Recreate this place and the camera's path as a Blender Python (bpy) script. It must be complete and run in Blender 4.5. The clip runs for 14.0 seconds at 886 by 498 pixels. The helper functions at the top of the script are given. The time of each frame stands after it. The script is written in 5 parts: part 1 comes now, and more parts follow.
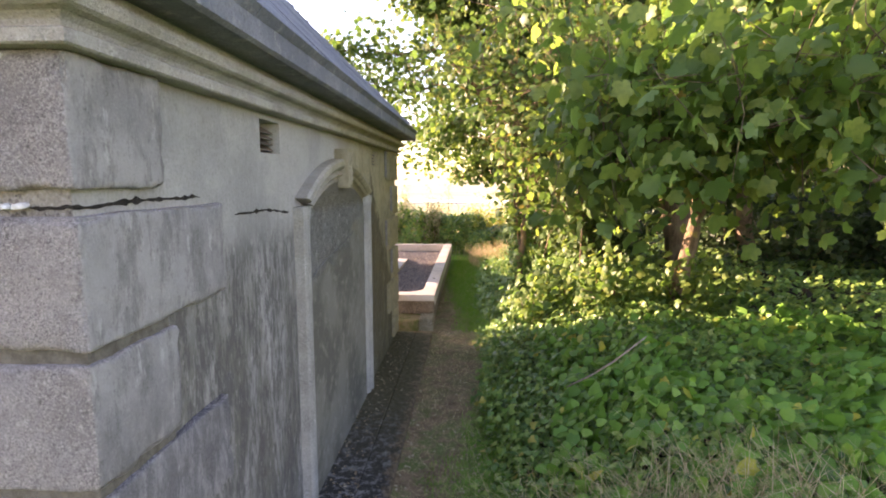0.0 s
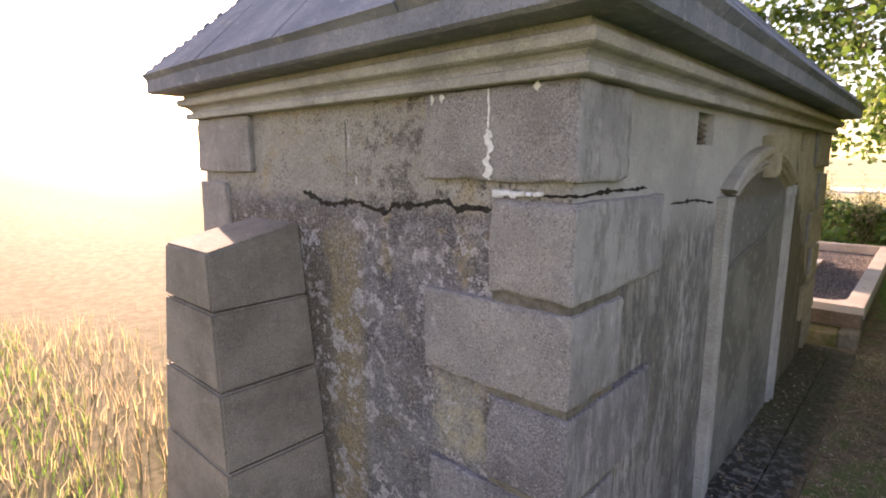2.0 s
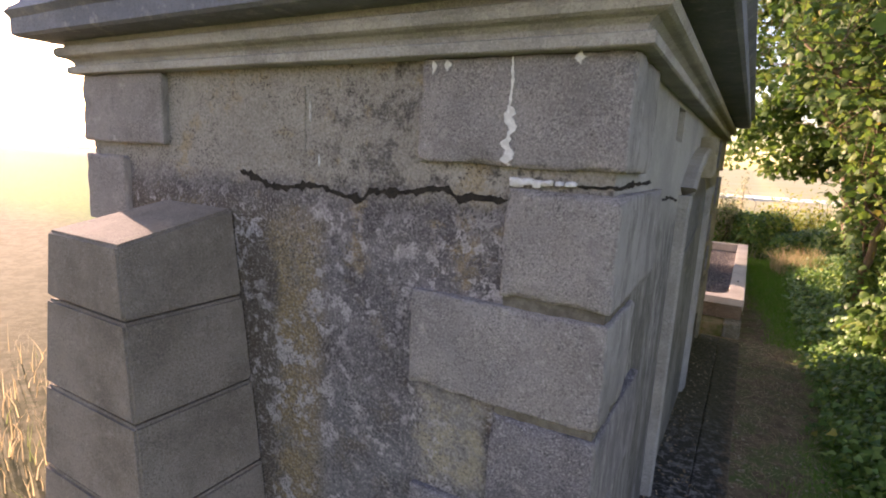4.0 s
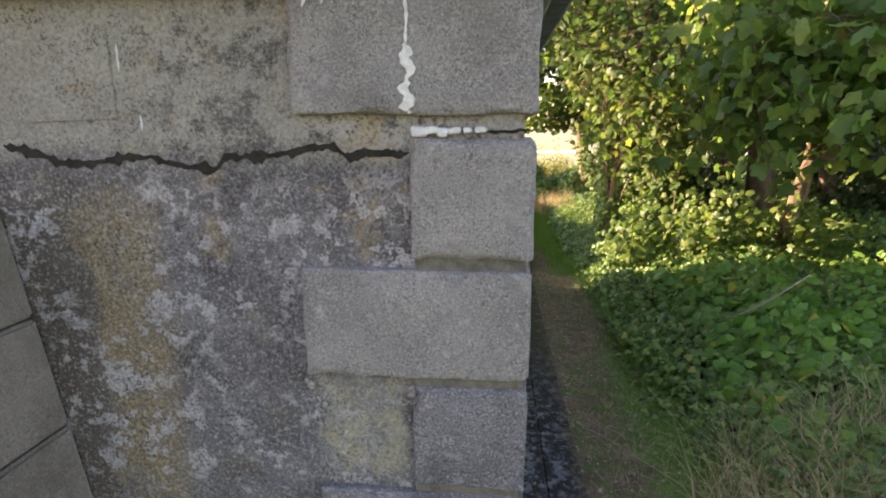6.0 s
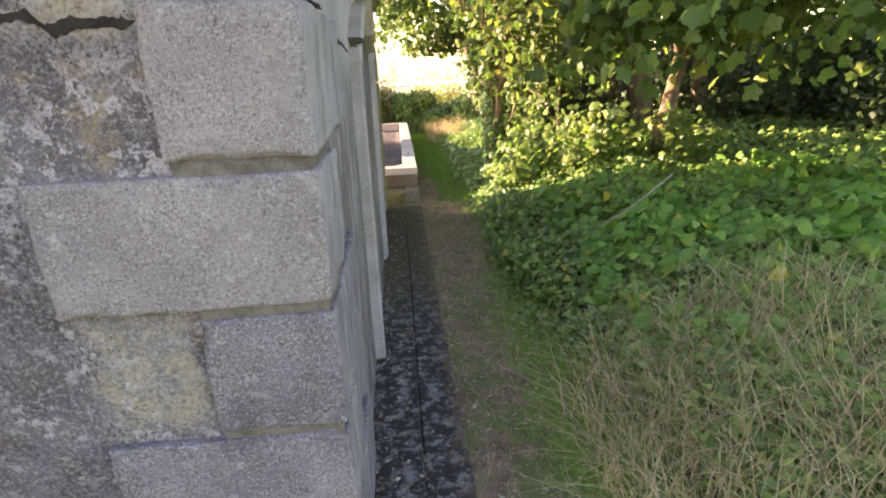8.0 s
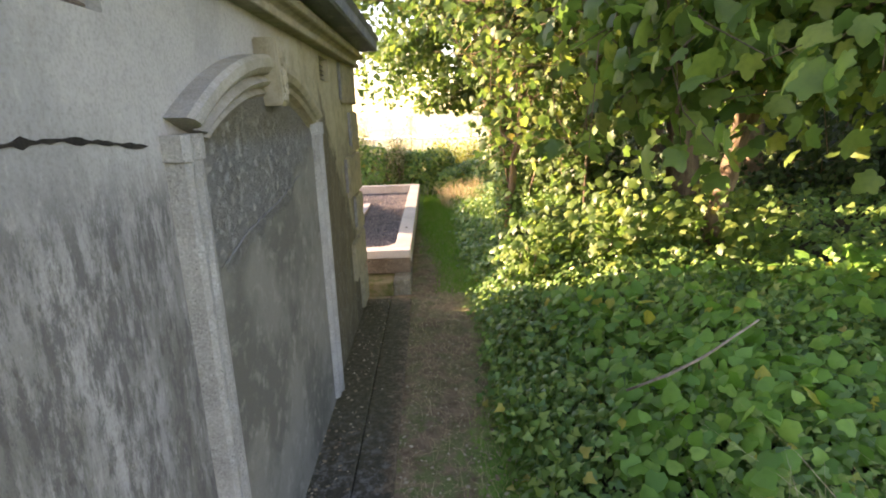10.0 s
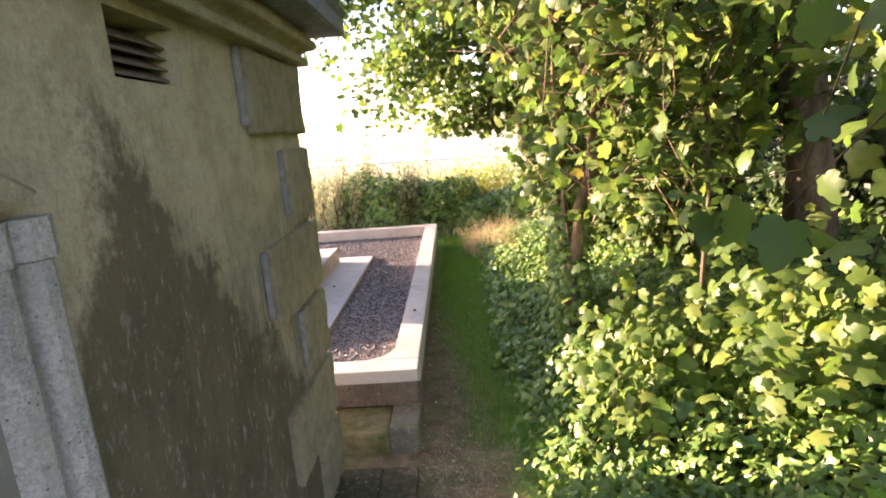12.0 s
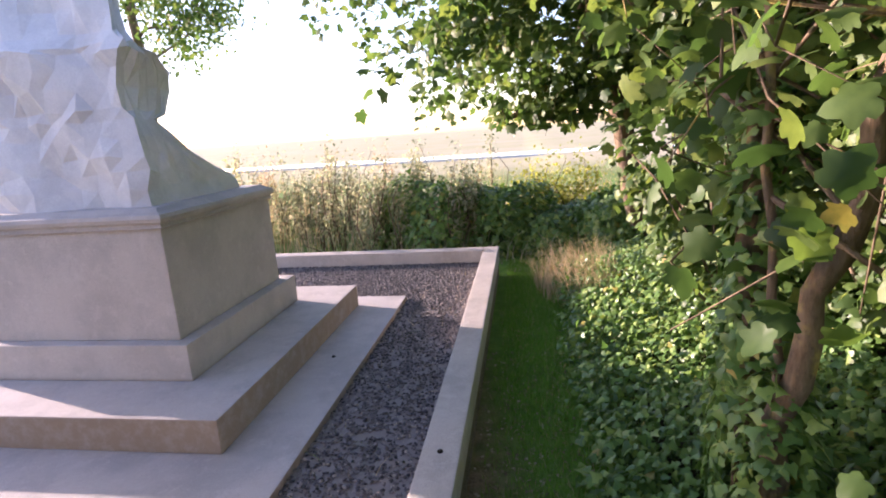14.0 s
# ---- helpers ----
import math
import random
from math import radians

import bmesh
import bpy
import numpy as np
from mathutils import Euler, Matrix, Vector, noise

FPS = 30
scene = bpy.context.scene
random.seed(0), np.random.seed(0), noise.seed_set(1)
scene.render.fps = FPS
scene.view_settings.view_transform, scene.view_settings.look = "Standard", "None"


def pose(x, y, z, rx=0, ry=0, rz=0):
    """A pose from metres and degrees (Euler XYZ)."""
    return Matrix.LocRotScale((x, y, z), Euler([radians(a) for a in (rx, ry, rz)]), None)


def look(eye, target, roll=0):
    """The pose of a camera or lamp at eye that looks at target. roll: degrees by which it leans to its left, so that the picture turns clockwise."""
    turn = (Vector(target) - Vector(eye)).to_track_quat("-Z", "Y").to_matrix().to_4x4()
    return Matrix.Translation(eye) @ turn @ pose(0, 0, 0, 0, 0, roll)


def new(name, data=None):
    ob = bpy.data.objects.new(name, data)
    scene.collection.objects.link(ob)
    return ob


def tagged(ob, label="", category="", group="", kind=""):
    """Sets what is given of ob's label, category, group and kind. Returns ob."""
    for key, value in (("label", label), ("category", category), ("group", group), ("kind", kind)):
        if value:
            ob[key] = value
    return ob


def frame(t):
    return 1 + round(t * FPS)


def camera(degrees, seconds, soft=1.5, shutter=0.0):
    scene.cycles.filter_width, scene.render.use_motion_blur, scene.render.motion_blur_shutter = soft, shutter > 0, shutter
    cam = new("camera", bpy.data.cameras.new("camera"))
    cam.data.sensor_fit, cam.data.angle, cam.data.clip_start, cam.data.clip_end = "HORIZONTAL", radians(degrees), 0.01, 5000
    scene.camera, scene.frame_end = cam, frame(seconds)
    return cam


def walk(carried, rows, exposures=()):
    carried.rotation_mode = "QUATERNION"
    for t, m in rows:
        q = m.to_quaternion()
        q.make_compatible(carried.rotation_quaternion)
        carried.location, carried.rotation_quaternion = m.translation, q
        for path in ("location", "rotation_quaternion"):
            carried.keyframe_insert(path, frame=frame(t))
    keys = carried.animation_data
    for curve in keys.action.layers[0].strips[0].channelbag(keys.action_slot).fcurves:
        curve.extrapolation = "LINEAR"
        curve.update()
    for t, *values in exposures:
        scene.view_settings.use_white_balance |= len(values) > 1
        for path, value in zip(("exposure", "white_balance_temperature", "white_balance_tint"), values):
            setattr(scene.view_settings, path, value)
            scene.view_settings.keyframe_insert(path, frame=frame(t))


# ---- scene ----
cam = camera(79.8, 14.0, soft=1.9)
PATH = [
    (0, (0.834, -1.065, 1.741), (0.718, 0.914, 1.473), 0.1),
    (0.5, (0.828, -1.156, 1.783), (0.162, 0.709, 1.502), -0.2),
    (1, (0.785, -1.219, 1.782), (-0.202, 0.501, 1.525), -0.4),
    (1.5, (0.743, -1.293, 1.783), (-0.487, 0.263, 1.528), -0.2),
    (2, (0.718, -1.331, 1.781), (-0.615, 0.122, 1.446), -0.0),
    (2.2, (0.716, -1.344, 1.773), (-0.614, 0.103, 1.4), 0.6),
    (4.3, (0.158, -1.315, 1.74), (-0.695, 0.466, 1.424), 1.9),
    (4.5, (0.089, -1.265, 1.752), (-0.666, 0.564, 1.465), 0.8),
    (5, (-0.113, -1.243, 1.793), (-0.556, 0.69, 1.533), -0.7),
    (5.5, (-0.16, -1.27, 1.793), (-0.377, 0.691, 1.463), 0.0),
    (6, (-0.105, -1.29, 1.682), (-0.286, 0.651, 1.237), 0.0),
    (6.5, (-0.074, -1.283, 1.586), (-0.218, 0.614, 0.97), -1.3),
    (7, (-0.037, -1.25, 1.554), (-0.143, 0.618, 0.846), -2.5),
    (7.5, (0.03, -1.208, 1.527), (0.059, 0.653, 0.793), -3.2),
    (8, (0.166, -1.098, 1.533), (0.307, 0.78, 0.86), -2.2),
    (8.5, (0.412, -0.9, 1.574), (0.513, 1.017, 1.011), -0.9),
    (8.7, (0.479, -0.806, 1.57), (0.541, 1.126, 1.056), -1.0),
    (10.8, (0.607, 1.028, 1.663), (0.627, 2.967, 1.174), -2.3),
    (11, (0.604, 1.274, 1.62), (0.628, 3.215, 1.14), -3.0),
    (11.5, (0.642, 1.796, 1.641), (0.605, 3.745, 1.198), -3.8),
    (12, (0.638, 2.295, 1.684), (0.587, 4.246, 1.25), -3.9),
    (12.5, (0.706, 2.811, 1.668), (0.606, 4.754, 1.207), -3.8),
    (13, (0.704, 3.291, 1.64), (0.563, 5.225, 1.151), -4.0),
    (13.5, (0.674, 3.8, 1.61), (0.459, 5.731, 1.135), -4.4),
    (14, (0.66, 4.27, 1.636), (0.353, 6.199, 1.204), -3.8),
]
walk(cam, [(t, look(eye, target, roll)) for t, eye, target, roll in PATH],
     [(0, 2.8, 7000, 42), (1.0, 2.8, 7600, 46), (2.2, 2.2, 7200, 44), (4.3, 1.95, 6900, 42), (5.5, 2.45, 6900, 40), (6, 2.35, 6900, 34), (6.5, 1.72, 6700, 28), (7, 2.3, 6600, 30), (7.5, 2.65, 6700, 35),
      (8.5, 3.0, 7300, 38), (11, 2.85, 6900, 36), (12.5, 2.72, 6500, 43), (14, 1.97, 5800, 42)])

# ---- light ----
SUN_UP, SUN_TURN = 9.5, 287.0
world = bpy.data.worlds.new("sky")
scene.world = world
world.use_nodes = True
wn = world.node_tree.nodes
sky = wn.new("ShaderNodeTexSky")
sky.sky_type, sky.sun_disc = "NISHITA", False
sky.sun_elevation, sky.sun_rotation = radians(SUN_UP), radians(SUN_TURN)
sky.air_density, sky.dust_density = 1.0, 0.6
world.node_tree.links.new(sky.outputs[0], wn["Background"].inputs[0])
wn["Background"].inputs[1].default_value = 0.15
sun_data = bpy.data.lights.new("sun", "SUN")
sun_data.energy, sun_data.angle, sun_data.color = 5.0, radians(0.6), (1.0, 0.83, 0.58)
sun = new("sun", sun_data)
a, e = radians(SUN_TURN), radians(SUN_UP)
sun.matrix_world = look((math.sin(a) * math.cos(e) * 40, math.cos(a) * math.cos(e) * 40, math.sin(e) * 40), (0, 0, 0))


# ---- materials ----
class Shade:
    """A node material under construction."""

    def __init__(self, name):
        self.m = bpy.data.materials.new(name)
        self.m.use_nodes = True
        self.t = self.m.node_tree
        self.b = self.t.nodes["Principled BSDF"]
        self.geo = self.t.nodes.new("ShaderNodeNewGeometry")
        self.pos = self.geo.outputs["Position"]

    def link(self, a, b):
        self.t.links.new(a, b)

    def noise(self, scale, detail=5, rough=0.6, stretch=None, distort=0.0, kind="noise", obj=False):
        vec = self.pos
        if obj:
            vec = self.t.nodes.new("ShaderNodeTexCoord").outputs["Object"]
        if stretch:
            mp = self.t.nodes.new("ShaderNodeMapping")
            mp.inputs["Scale"].default_value = stretch
            self.link(vec, mp.inputs["Vector"])
            vec = mp.outputs[0]
        if kind == "voronoi":
            n = self.t.nodes.new("ShaderNodeTexVoronoi")
            n.inputs["Scale"].default_value = scale
            self.link(vec, n.inputs["Vector"])
            return n.outputs["Distance"]
        n = self.t.nodes.new("ShaderNodeTexNoise")
        n.inputs["Scale"].default_value, n.inputs["Detail"].default_value = scale, detail
        n.inputs["Roughness"].default_value, n.inputs["Distortion"].default_value = rough, distort
        self.link(vec, n.inputs["Vector"])
        return n.outputs["Fac"]

    def ramp(self, fac, lo, hi, a=0.0, b=1.0):
        r = self.t.nodes.new("ShaderNodeMapRange")
        r.interpolation_type = "SMOOTHSTEP"
        for k, v in zip(("From Min", "From Max", "To Min", "To Max"), (lo, hi, a, b)):
            r.inputs[k].default_value = v
        self.link(fac, r.inputs["Value"])
        return r.outputs[0]

    def axis(self, k):
        s = self.t.nodes.new("ShaderNodeSeparateXYZ")
        self.link(self.pos, s.inputs[0])
        return s.outputs[k]

    def math(self, op, a, b):
        n = self.t.nodes.new("ShaderNodeMath")
        n.operation = op
        for i, v in enumerate((a, b)):
            if isinstance(v, (int, float)):
                n.inputs[i].default_value = v
            else:
                self.link(v, n.inputs[i])
        return n.outputs[0]

    def mix(self, fac, a, b):
        n = self.t.nodes.new("ShaderNodeMix")
        n.data_type = "RGBA"
        for k, v in ((0, fac), (6, a), (7, b)):
            if isinstance(v, tuple):
                n.inputs[k].default_value = (*v, 1)
            elif isinstance(v, (int, float)):
                n.inputs[k].default_value = v
            else:
                self.link(v, n.inputs[k])
        return n.outputs[2]

    def random(self, island=False):
        if island:
            return self.geo.outputs["Random Per Island"]
        return self.t.nodes.new("ShaderNodeObjectInfo").outputs["Random"]

    def bump(self, height, depth, strength=1.0):
        n = self.t.nodes.new("ShaderNodeBump")
        n.inputs["Distance"].default_value, n.inputs["Strength"].default_value = depth, strength
        self.link(height, n.inputs["Height"])
        if self.b.inputs["Normal"].is_linked:
            self.link(self.b.inputs["Normal"].links[0].from_socket, n.inputs["Normal"])
        self.link(n.outputs[0], self.b.inputs["Normal"])

    def done(self, colour, rough=0.9, spec=0.3):
        if isinstance(colour, tuple):
            self.b.inputs["Base Color"].default_value = (*colour, 1)
        else:
            self.link(colour, self.b.inputs["Base Color"])
        if isinstance(rough, (int, float)):
            self.b.inputs["Roughness"].default_value = rough
        else:
            self.link(rough, self.b.inputs["Roughness"])
        self.b.inputs["Specular IOR Level"].default_value = spec
        return self.m


def stone(name, base, dark, light, grain=1.0, pits=0.5, var=0.2, film=None, skim=False, riser=None):
    """Weathered stone or concrete: grain, pits and blotches."""
    s = Shade(name)
    big = s.noise(3.0, 6, 0.65)
    mid = s.noise(14, 6, 0.7)
    fine = s.noise(110, 4, 0.7)
    c = s.mix(s.ramp(big, 0.38, 0.66), base, dark)
    c = s.mix(s.ramp(mid, 0.5, 0.72, 0, 0.6), c, light)
    c = s.mix(s.math("MULTIPLY", s.ramp(fine, 0.45, 0.68), s.ramp(s.noise(7, 4), 0.3, 0.7, 0.15 * grain, 0.9 * min(1.0, grain * 1.3))), c, tuple(v * 0.5 for v in dark))
    c = s.mix(s.ramp(s.noise(190, 3, 0.6), 0.55, 0.72, 0, 0.45 * grain), c, tuple(min(0.8, v * 1.25) for v in light))
    pit = s.noise(70, kind="voronoi")
    spots = s.ramp(pit, 0.10, 0.2, min(1.0, pits * 1.7), 0.0)
    spots = s.math("MULTIPLY", spots, s.ramp(mid, 0.4, 0.6))
    c = s.mix(spots, c, tuple(v * 0.25 for v in dark))
    c = s.mix(s.math("MULTIPLY", s.random(), var), c, light)
    grit = s.noise(125, 4, 0.7)
    sand = s.noise(230, 3, 0.75)
    if grain > 0.6:
        grow = s.math("MULTIPLY", s.ramp(s.noise(34, 6, 0.8), 0.54, 0.62), s.ramp(s.noise(4.5, 5, 0.7), 0.46, 0.62))
        c = s.mix(s.math("MULTIPLY", grow, 0.75), c, tuple(v * 0.35 for v in dark))
        c = s.mix(s.math("MULTIPLY", s.ramp(s.noise(12, 5, 0.7), 0.57, 0.66), 0.5), c, tuple(min(0.7, v * 1.2) for v in light))
    worn = s.ramp(s.noise(8, 6, 0.75), 0.40, 0.62, 0.25, 1.0)
    c = s.mix(s.math("MULTIPLY", worn, s.ramp(grit, 0.545, 0.62, 0, min(1.0, 0.58 * grain))), c, tuple(v * 0.38 for v in dark))
    c = s.mix(s.ramp(grit, 0.45, 0.38, 0, 0.42 * grain), c, tuple(min(0.75, v * 1.25) for v in light))
    c = s.mix(s.math("MULTIPLY", worn, s.ramp(sand, 0.54, 0.60, 0, 0.6 * grain)), c, tuple(v * 0.4 for v in dark))
    c = s.mix(s.ramp(s.noise(5.5, 6, 0.72), 0.50, 0.64, 0, 0.4 * min(1.0, grain)), c, tuple(v * 0.75 for v in dark))
    c = s.mix(s.math("MULTIPLY", worn, s.ramp(sand, 0.45, 0.39, 0, 0.4 * grain)), c, tuple(min(0.75, v * 1.25) for v in light))
    if film:
        y = s.math("ADD", s.axis(1), s.math("MULTIPLY", mid, 1.0))
        c = s.mix(s.math("MULTIPLY", s.ramp(y, film[0], film[1]), s.ramp(big, 0.2, 0.5, 0.65, 0.95)), c, s.mix(s.ramp(mid, 0.4, 0.65), (0.33, 0.285, 0.18), (0.225, 0.195, 0.12)))
    if riser:
        # brown weathering, with painted shade, on the low upright faces
        up = s.t.nodes.new("ShaderNodeSeparateXYZ")
        s.link(s.geo.outputs["Normal"], up.inputs[0])
        stain = s.math("MULTIPLY", s.ramp(up.outputs[2], 0.6, 0.2), s.ramp(s.axis(2), 0.44, 0.40))
        c = s.mix(s.math("MULTIPLY", stain, s.ramp(mid, 0.3, 0.6, 0.55, 0.9)), c, riser)
    relief = lambda h: h
    if skim:
        # the faces towards the path carry a smooth cement skim with run-down streaks
        n = s.t.nodes.new("ShaderNodeSeparateXYZ")
        s.link(s.geo.outputs["Normal"], n.inputs[0])
        side = s.math("MULTIPLY", s.ramp(n.outputs[0], 0.55, 0.9), s.ramp(s.axis(1), 2.6, 2.2))
        run = s.noise(8, 7, 0.78, stretch=(1, 1.2, 0.42))
        coat = s.mix(s.ramp(big, 0.4, 0.62), (0.29, 0.28, 0.27), (0.21, 0.205, 0.20))
        coat = s.mix(s.ramp(run, 0.46, 0.62, 0, 0.8), coat, (0.11, 0.105, 0.10))
        darkened = s.ramp(s.math("ADD", s.axis(2), s.math("MULTIPLY", run, 0.6)), 1.55, 1.2)
        coat = s.mix(s.math("MULTIPLY", darkened, s.ramp(s.noise(17, 6, 0.75, stretch=(1, 1, 0.3)), 0.40, 0.58, 0.15, 0.8)), coat, (0.085, 0.08, 0.08))
        coat = s.mix(s.math("MULTIPLY", s.ramp(s.noise(46, 5, 0.75), 0.56, 0.66), s.ramp(run, 0.4, 0.55, 0.1, 0.7)), coat, (0.08, 0.075, 0.07))
        coat = s.mix(s.ramp(s.noise(22, 5, 0.7, stretch=(1, 1, 0.3)), 0.58, 0.68, 0, 0.5), coat, (0.46, 0.45, 0.43))
        c = s.mix(s.math("MULTIPLY", side, 0.78), c, coat)
        keep = s.math("SUBTRACT", 1.0, s.math("MULTIPLY", side, 0.75))
        relief = lambda h: s.math("MULTIPLY", h, keep)
    s.bump(relief(sand), 0.003 * grain, 0.9)
    s.bump(relief(grit), 0.006 * grain, 0.9)
    s.bump(relief(mid), 0.016 * grain, 0.55)
    s.bump(relief(fine), 0.008 * grain, 1.0)
    s.bump(relief(s.ramp(pit, 0.0, 0.25)), 0.003 * grain, 0.6)
    return s.done(c, 0.92, 0.25)


M_QUOIN = stone("quoin_stone", (0.345, 0.32, 0.314), (0.205, 0.19, 0.19), (0.465, 0.43, 0.415), film=(2.4, 4.2), skim=True)
M_QUOIN_OLD = stone("lichened_quoin_stone", (0.25, 0.236, 0.255), (0.11, 0.104, 0.115), (0.46, 0.435, 0.435), 1.15, 0.8, film=(2.4, 4.2), skim=True)
M_MONUMENT = stone("monument_limestone", (0.50, 0.46, 0.43), (0.40, 0.37, 0.35), (0.58, 0.54, 0.51), 0.2, 0.1, 0.15, riser=(0.27, 0.21, 0.155))
M_STATUE = stone("statue_marble", (0.74, 0.73, 0.74), (0.60, 0.60, 0.62), (0.80, 0.80, 0.80), 0.2, 0.05)
M_KERB = stone("kerb_limestone", (0.52, 0.46, 0.40), (0.40, 0.35, 0.30), (0.62, 0.57, 0.51), 0.25, 0.2)
M_JAMB = stone("jamb_stone", (0.36, 0.35, 0.32), (0.25, 0.24, 0.22), (0.46, 0.45, 0.42), 0.55, 1.0)
M_BUTTRESS = stone("buttress_stone", (0.235, 0.205, 0.175), (0.14, 0.12, 0.10), (0.31, 0.28, 0.245), 0.6, 0.5)
M_CORNICE = stone("cornice_stone", (0.40, 0.385, 0.36), (0.23, 0.22, 0.21), (0.52, 0.50, 0.46), 0.5, 0.4, film=(1.6, 3.0))


def front_render():
    """Old cement render: bluish below, tan above the crack, with pale lichen, ochre runs and black growth."""
    s = Shade("stained_render")
    big, mid, fine = s.noise(2.2, 7, 0.68), s.noise(9, 7, 0.75), s.noise(90, 4, 0.7)
    x, z = s.axis(0), s.axis(2)
    wob = s.math("MULTIPLY", s.math("SUBTRACT", mid, 0.5), 0.22)
    wx, wz = s.math("ADD", x, wob), s.math("ADD", z, wob)
    patch = s.ramp(s.noise(5.5, 7, 0.72), 0.42, 0.62)
    c = s.mix(s.ramp(big, 0.4, 0.62), (0.185, 0.172, 0.18), (0.11, 0.10, 0.112))
    c = s.mix(s.ramp(s.noise(6.5, 6, 0.7), 0.48, 0.62, 0, 0.6), c, (0.27, 0.25, 0.25))
    black = s.math("MULTIPLY", s.ramp(s.noise(7.5, 7, 0.78), 0.5, 0.58), s.ramp(mid, 0.38, 0.55))
    c = s.mix(s.math("MULTIPLY", black, 0.75), c, (0.055, 0.05, 0.055))
    low = s.ramp(wz, 1.02, 0.80)
    c = s.mix(s.math("MULTIPLY", low, 0.55), c, s.mix(s.ramp(mid, 0.4, 0.6), (0.20, 0.205, 0.22), (0.125, 0.13, 0.145)))
    och = s.math("MULTIPLY", s.ramp(s.noise(4.3, 6, 0.7), 0.5, 0.64), s.ramp(mid, 0.44, 0.56))
    och = s.math("MULTIPLY", och, s.ramp(z, 1.0, 1.35, 0.25, 0.85))
    c = s.mix(och, c, (0.34, 0.255, 0.14))
    # tan cleaner render above the crack, mottled dark towards the corner stones
    clean = s.ramp(wz, 1.56, 1.66)
    tan = s.mix(s.ramp(big, 0.38, 0.62), (0.40, 0.37, 0.325), (0.32, 0.295, 0.26))
    mott = s.math("MULTIPLY", s.ramp(s.noise(11, 7, 0.78), 0.48, 0.56), s.ramp(wx, -1.08, -0.82, 0.12, 0.85))
    tan = s.mix(mott, tan, (0.125, 0.115, 0.11))
    tan = s.mix(s.math("MULTIPLY", s.ramp(s.noise(6, 6, 0.7), 0.54, 0.66), 0.6), tan, (0.40, 0.30, 0.16))
    c = s.mix(clean, c, tan)
    # ochre run, and the buttress's shadow painted as a dark strip beside it
    strip = s.math("MULTIPLY", s.math("MULTIPLY", s.ramp(wx, -1.26, -1.17), s.ramp(wx, -0.94, -1.04)), s.ramp(wz, 1.58, 1.40))
    c = s.mix(s.math("MULTIPLY", strip, s.ramp(mid, 0.34, 0.56, 0.25, 0.85)), c, s.mix(s.ramp(fine, 0.4, 0.6), (0.36, 0.275, 0.15), (0.23, 0.175, 0.10)))
    darkened = s.math("MULTIPLY", s.ramp(wx, -1.17, -1.27), s.ramp(wz, 1.62, 1.45))
    c = s.mix(s.math("MULTIPLY", darkened, 0.75), c, (0.11, 0.085, 0.06))
    # a patch of pale ochre render among the corner stones
    pale = s.math("MULTIPLY", s.math("MULTIPLY", s.ramp(wx, -0.60, -0.53), s.ramp(wx, -0.31, -0.36)), s.math("MULTIPLY", s.ramp(wz, 0.66, 0.76), s.ramp(wz, 1.04, 0.98)))
    c = s.mix(s.math("MULTIPLY", pale, 0.7), c, s.mix(s.ramp(s.noise(17, 5, 0.7), 0.42, 0.58), (0.47, 0.42, 0.29), (0.31, 0.30, 0.28)))
    # pale lichen rosettes
    area = s.math("MULTIPLY", s.ramp(s.noise(3.1, 5, 0.65), 0.43, 0.56), s.ramp(wz, 1.60, 1.48))
    lich = s.math("MAXIMUM", s.ramp(s.noise(11, 4, 0.6), 0.575, 0.587), s.ramp(s.noise(25, 4, 0.6), 0.575, 0.587, 0, 0.9))
    lich = s.math("MULTIPLY", lich, area)
    c = s.mix(s.math("MULTIPLY", lich, 0.88), c, s.mix(s.ramp(fine, 0.4, 0.6), (0.54, 0.50, 0.51), (0.40, 0.375, 0.385)))
    grit = s.noise(110, 5, 0.75)
    c = s.mix(s.math("MULTIPLY", s.ramp(grit, 0.54, 0.585), s.ramp(patch, 0, 1, 0.3, 0.9)), c, (0.05, 0.046, 0.046))
    c = s.mix(s.math("MULTIPLY", s.ramp(grit, 0.46, 0.41), s.ramp(patch, 0, 1, 0.65, 0.4)), c, (0.44, 0.42, 0.405))
    dot = s.noise(85, kind="voronoi")
    c = s.mix(s.math("MULTIPLY", s.ramp(dot, 0.20, 0.12), s.ramp(s.noise(8, 5, 0.7), 0.45, 0.58)), c, (0.035, 0.032, 0.032))
    c = s.mix(s.ramp(fine, 0.42, 0.72, 0, 0.4), c, (0.12, 0.11, 0.105))
    s.bump(s.noise(3.5, 4), 0.03, 0.5)
    s.bump(mid, 0.022, 0.55)
    s.bump(grit, 0.012, 0.8)
    s.bump(fine, 0.006, 0.9)
    return s.done(c, 0.94, 0.2)


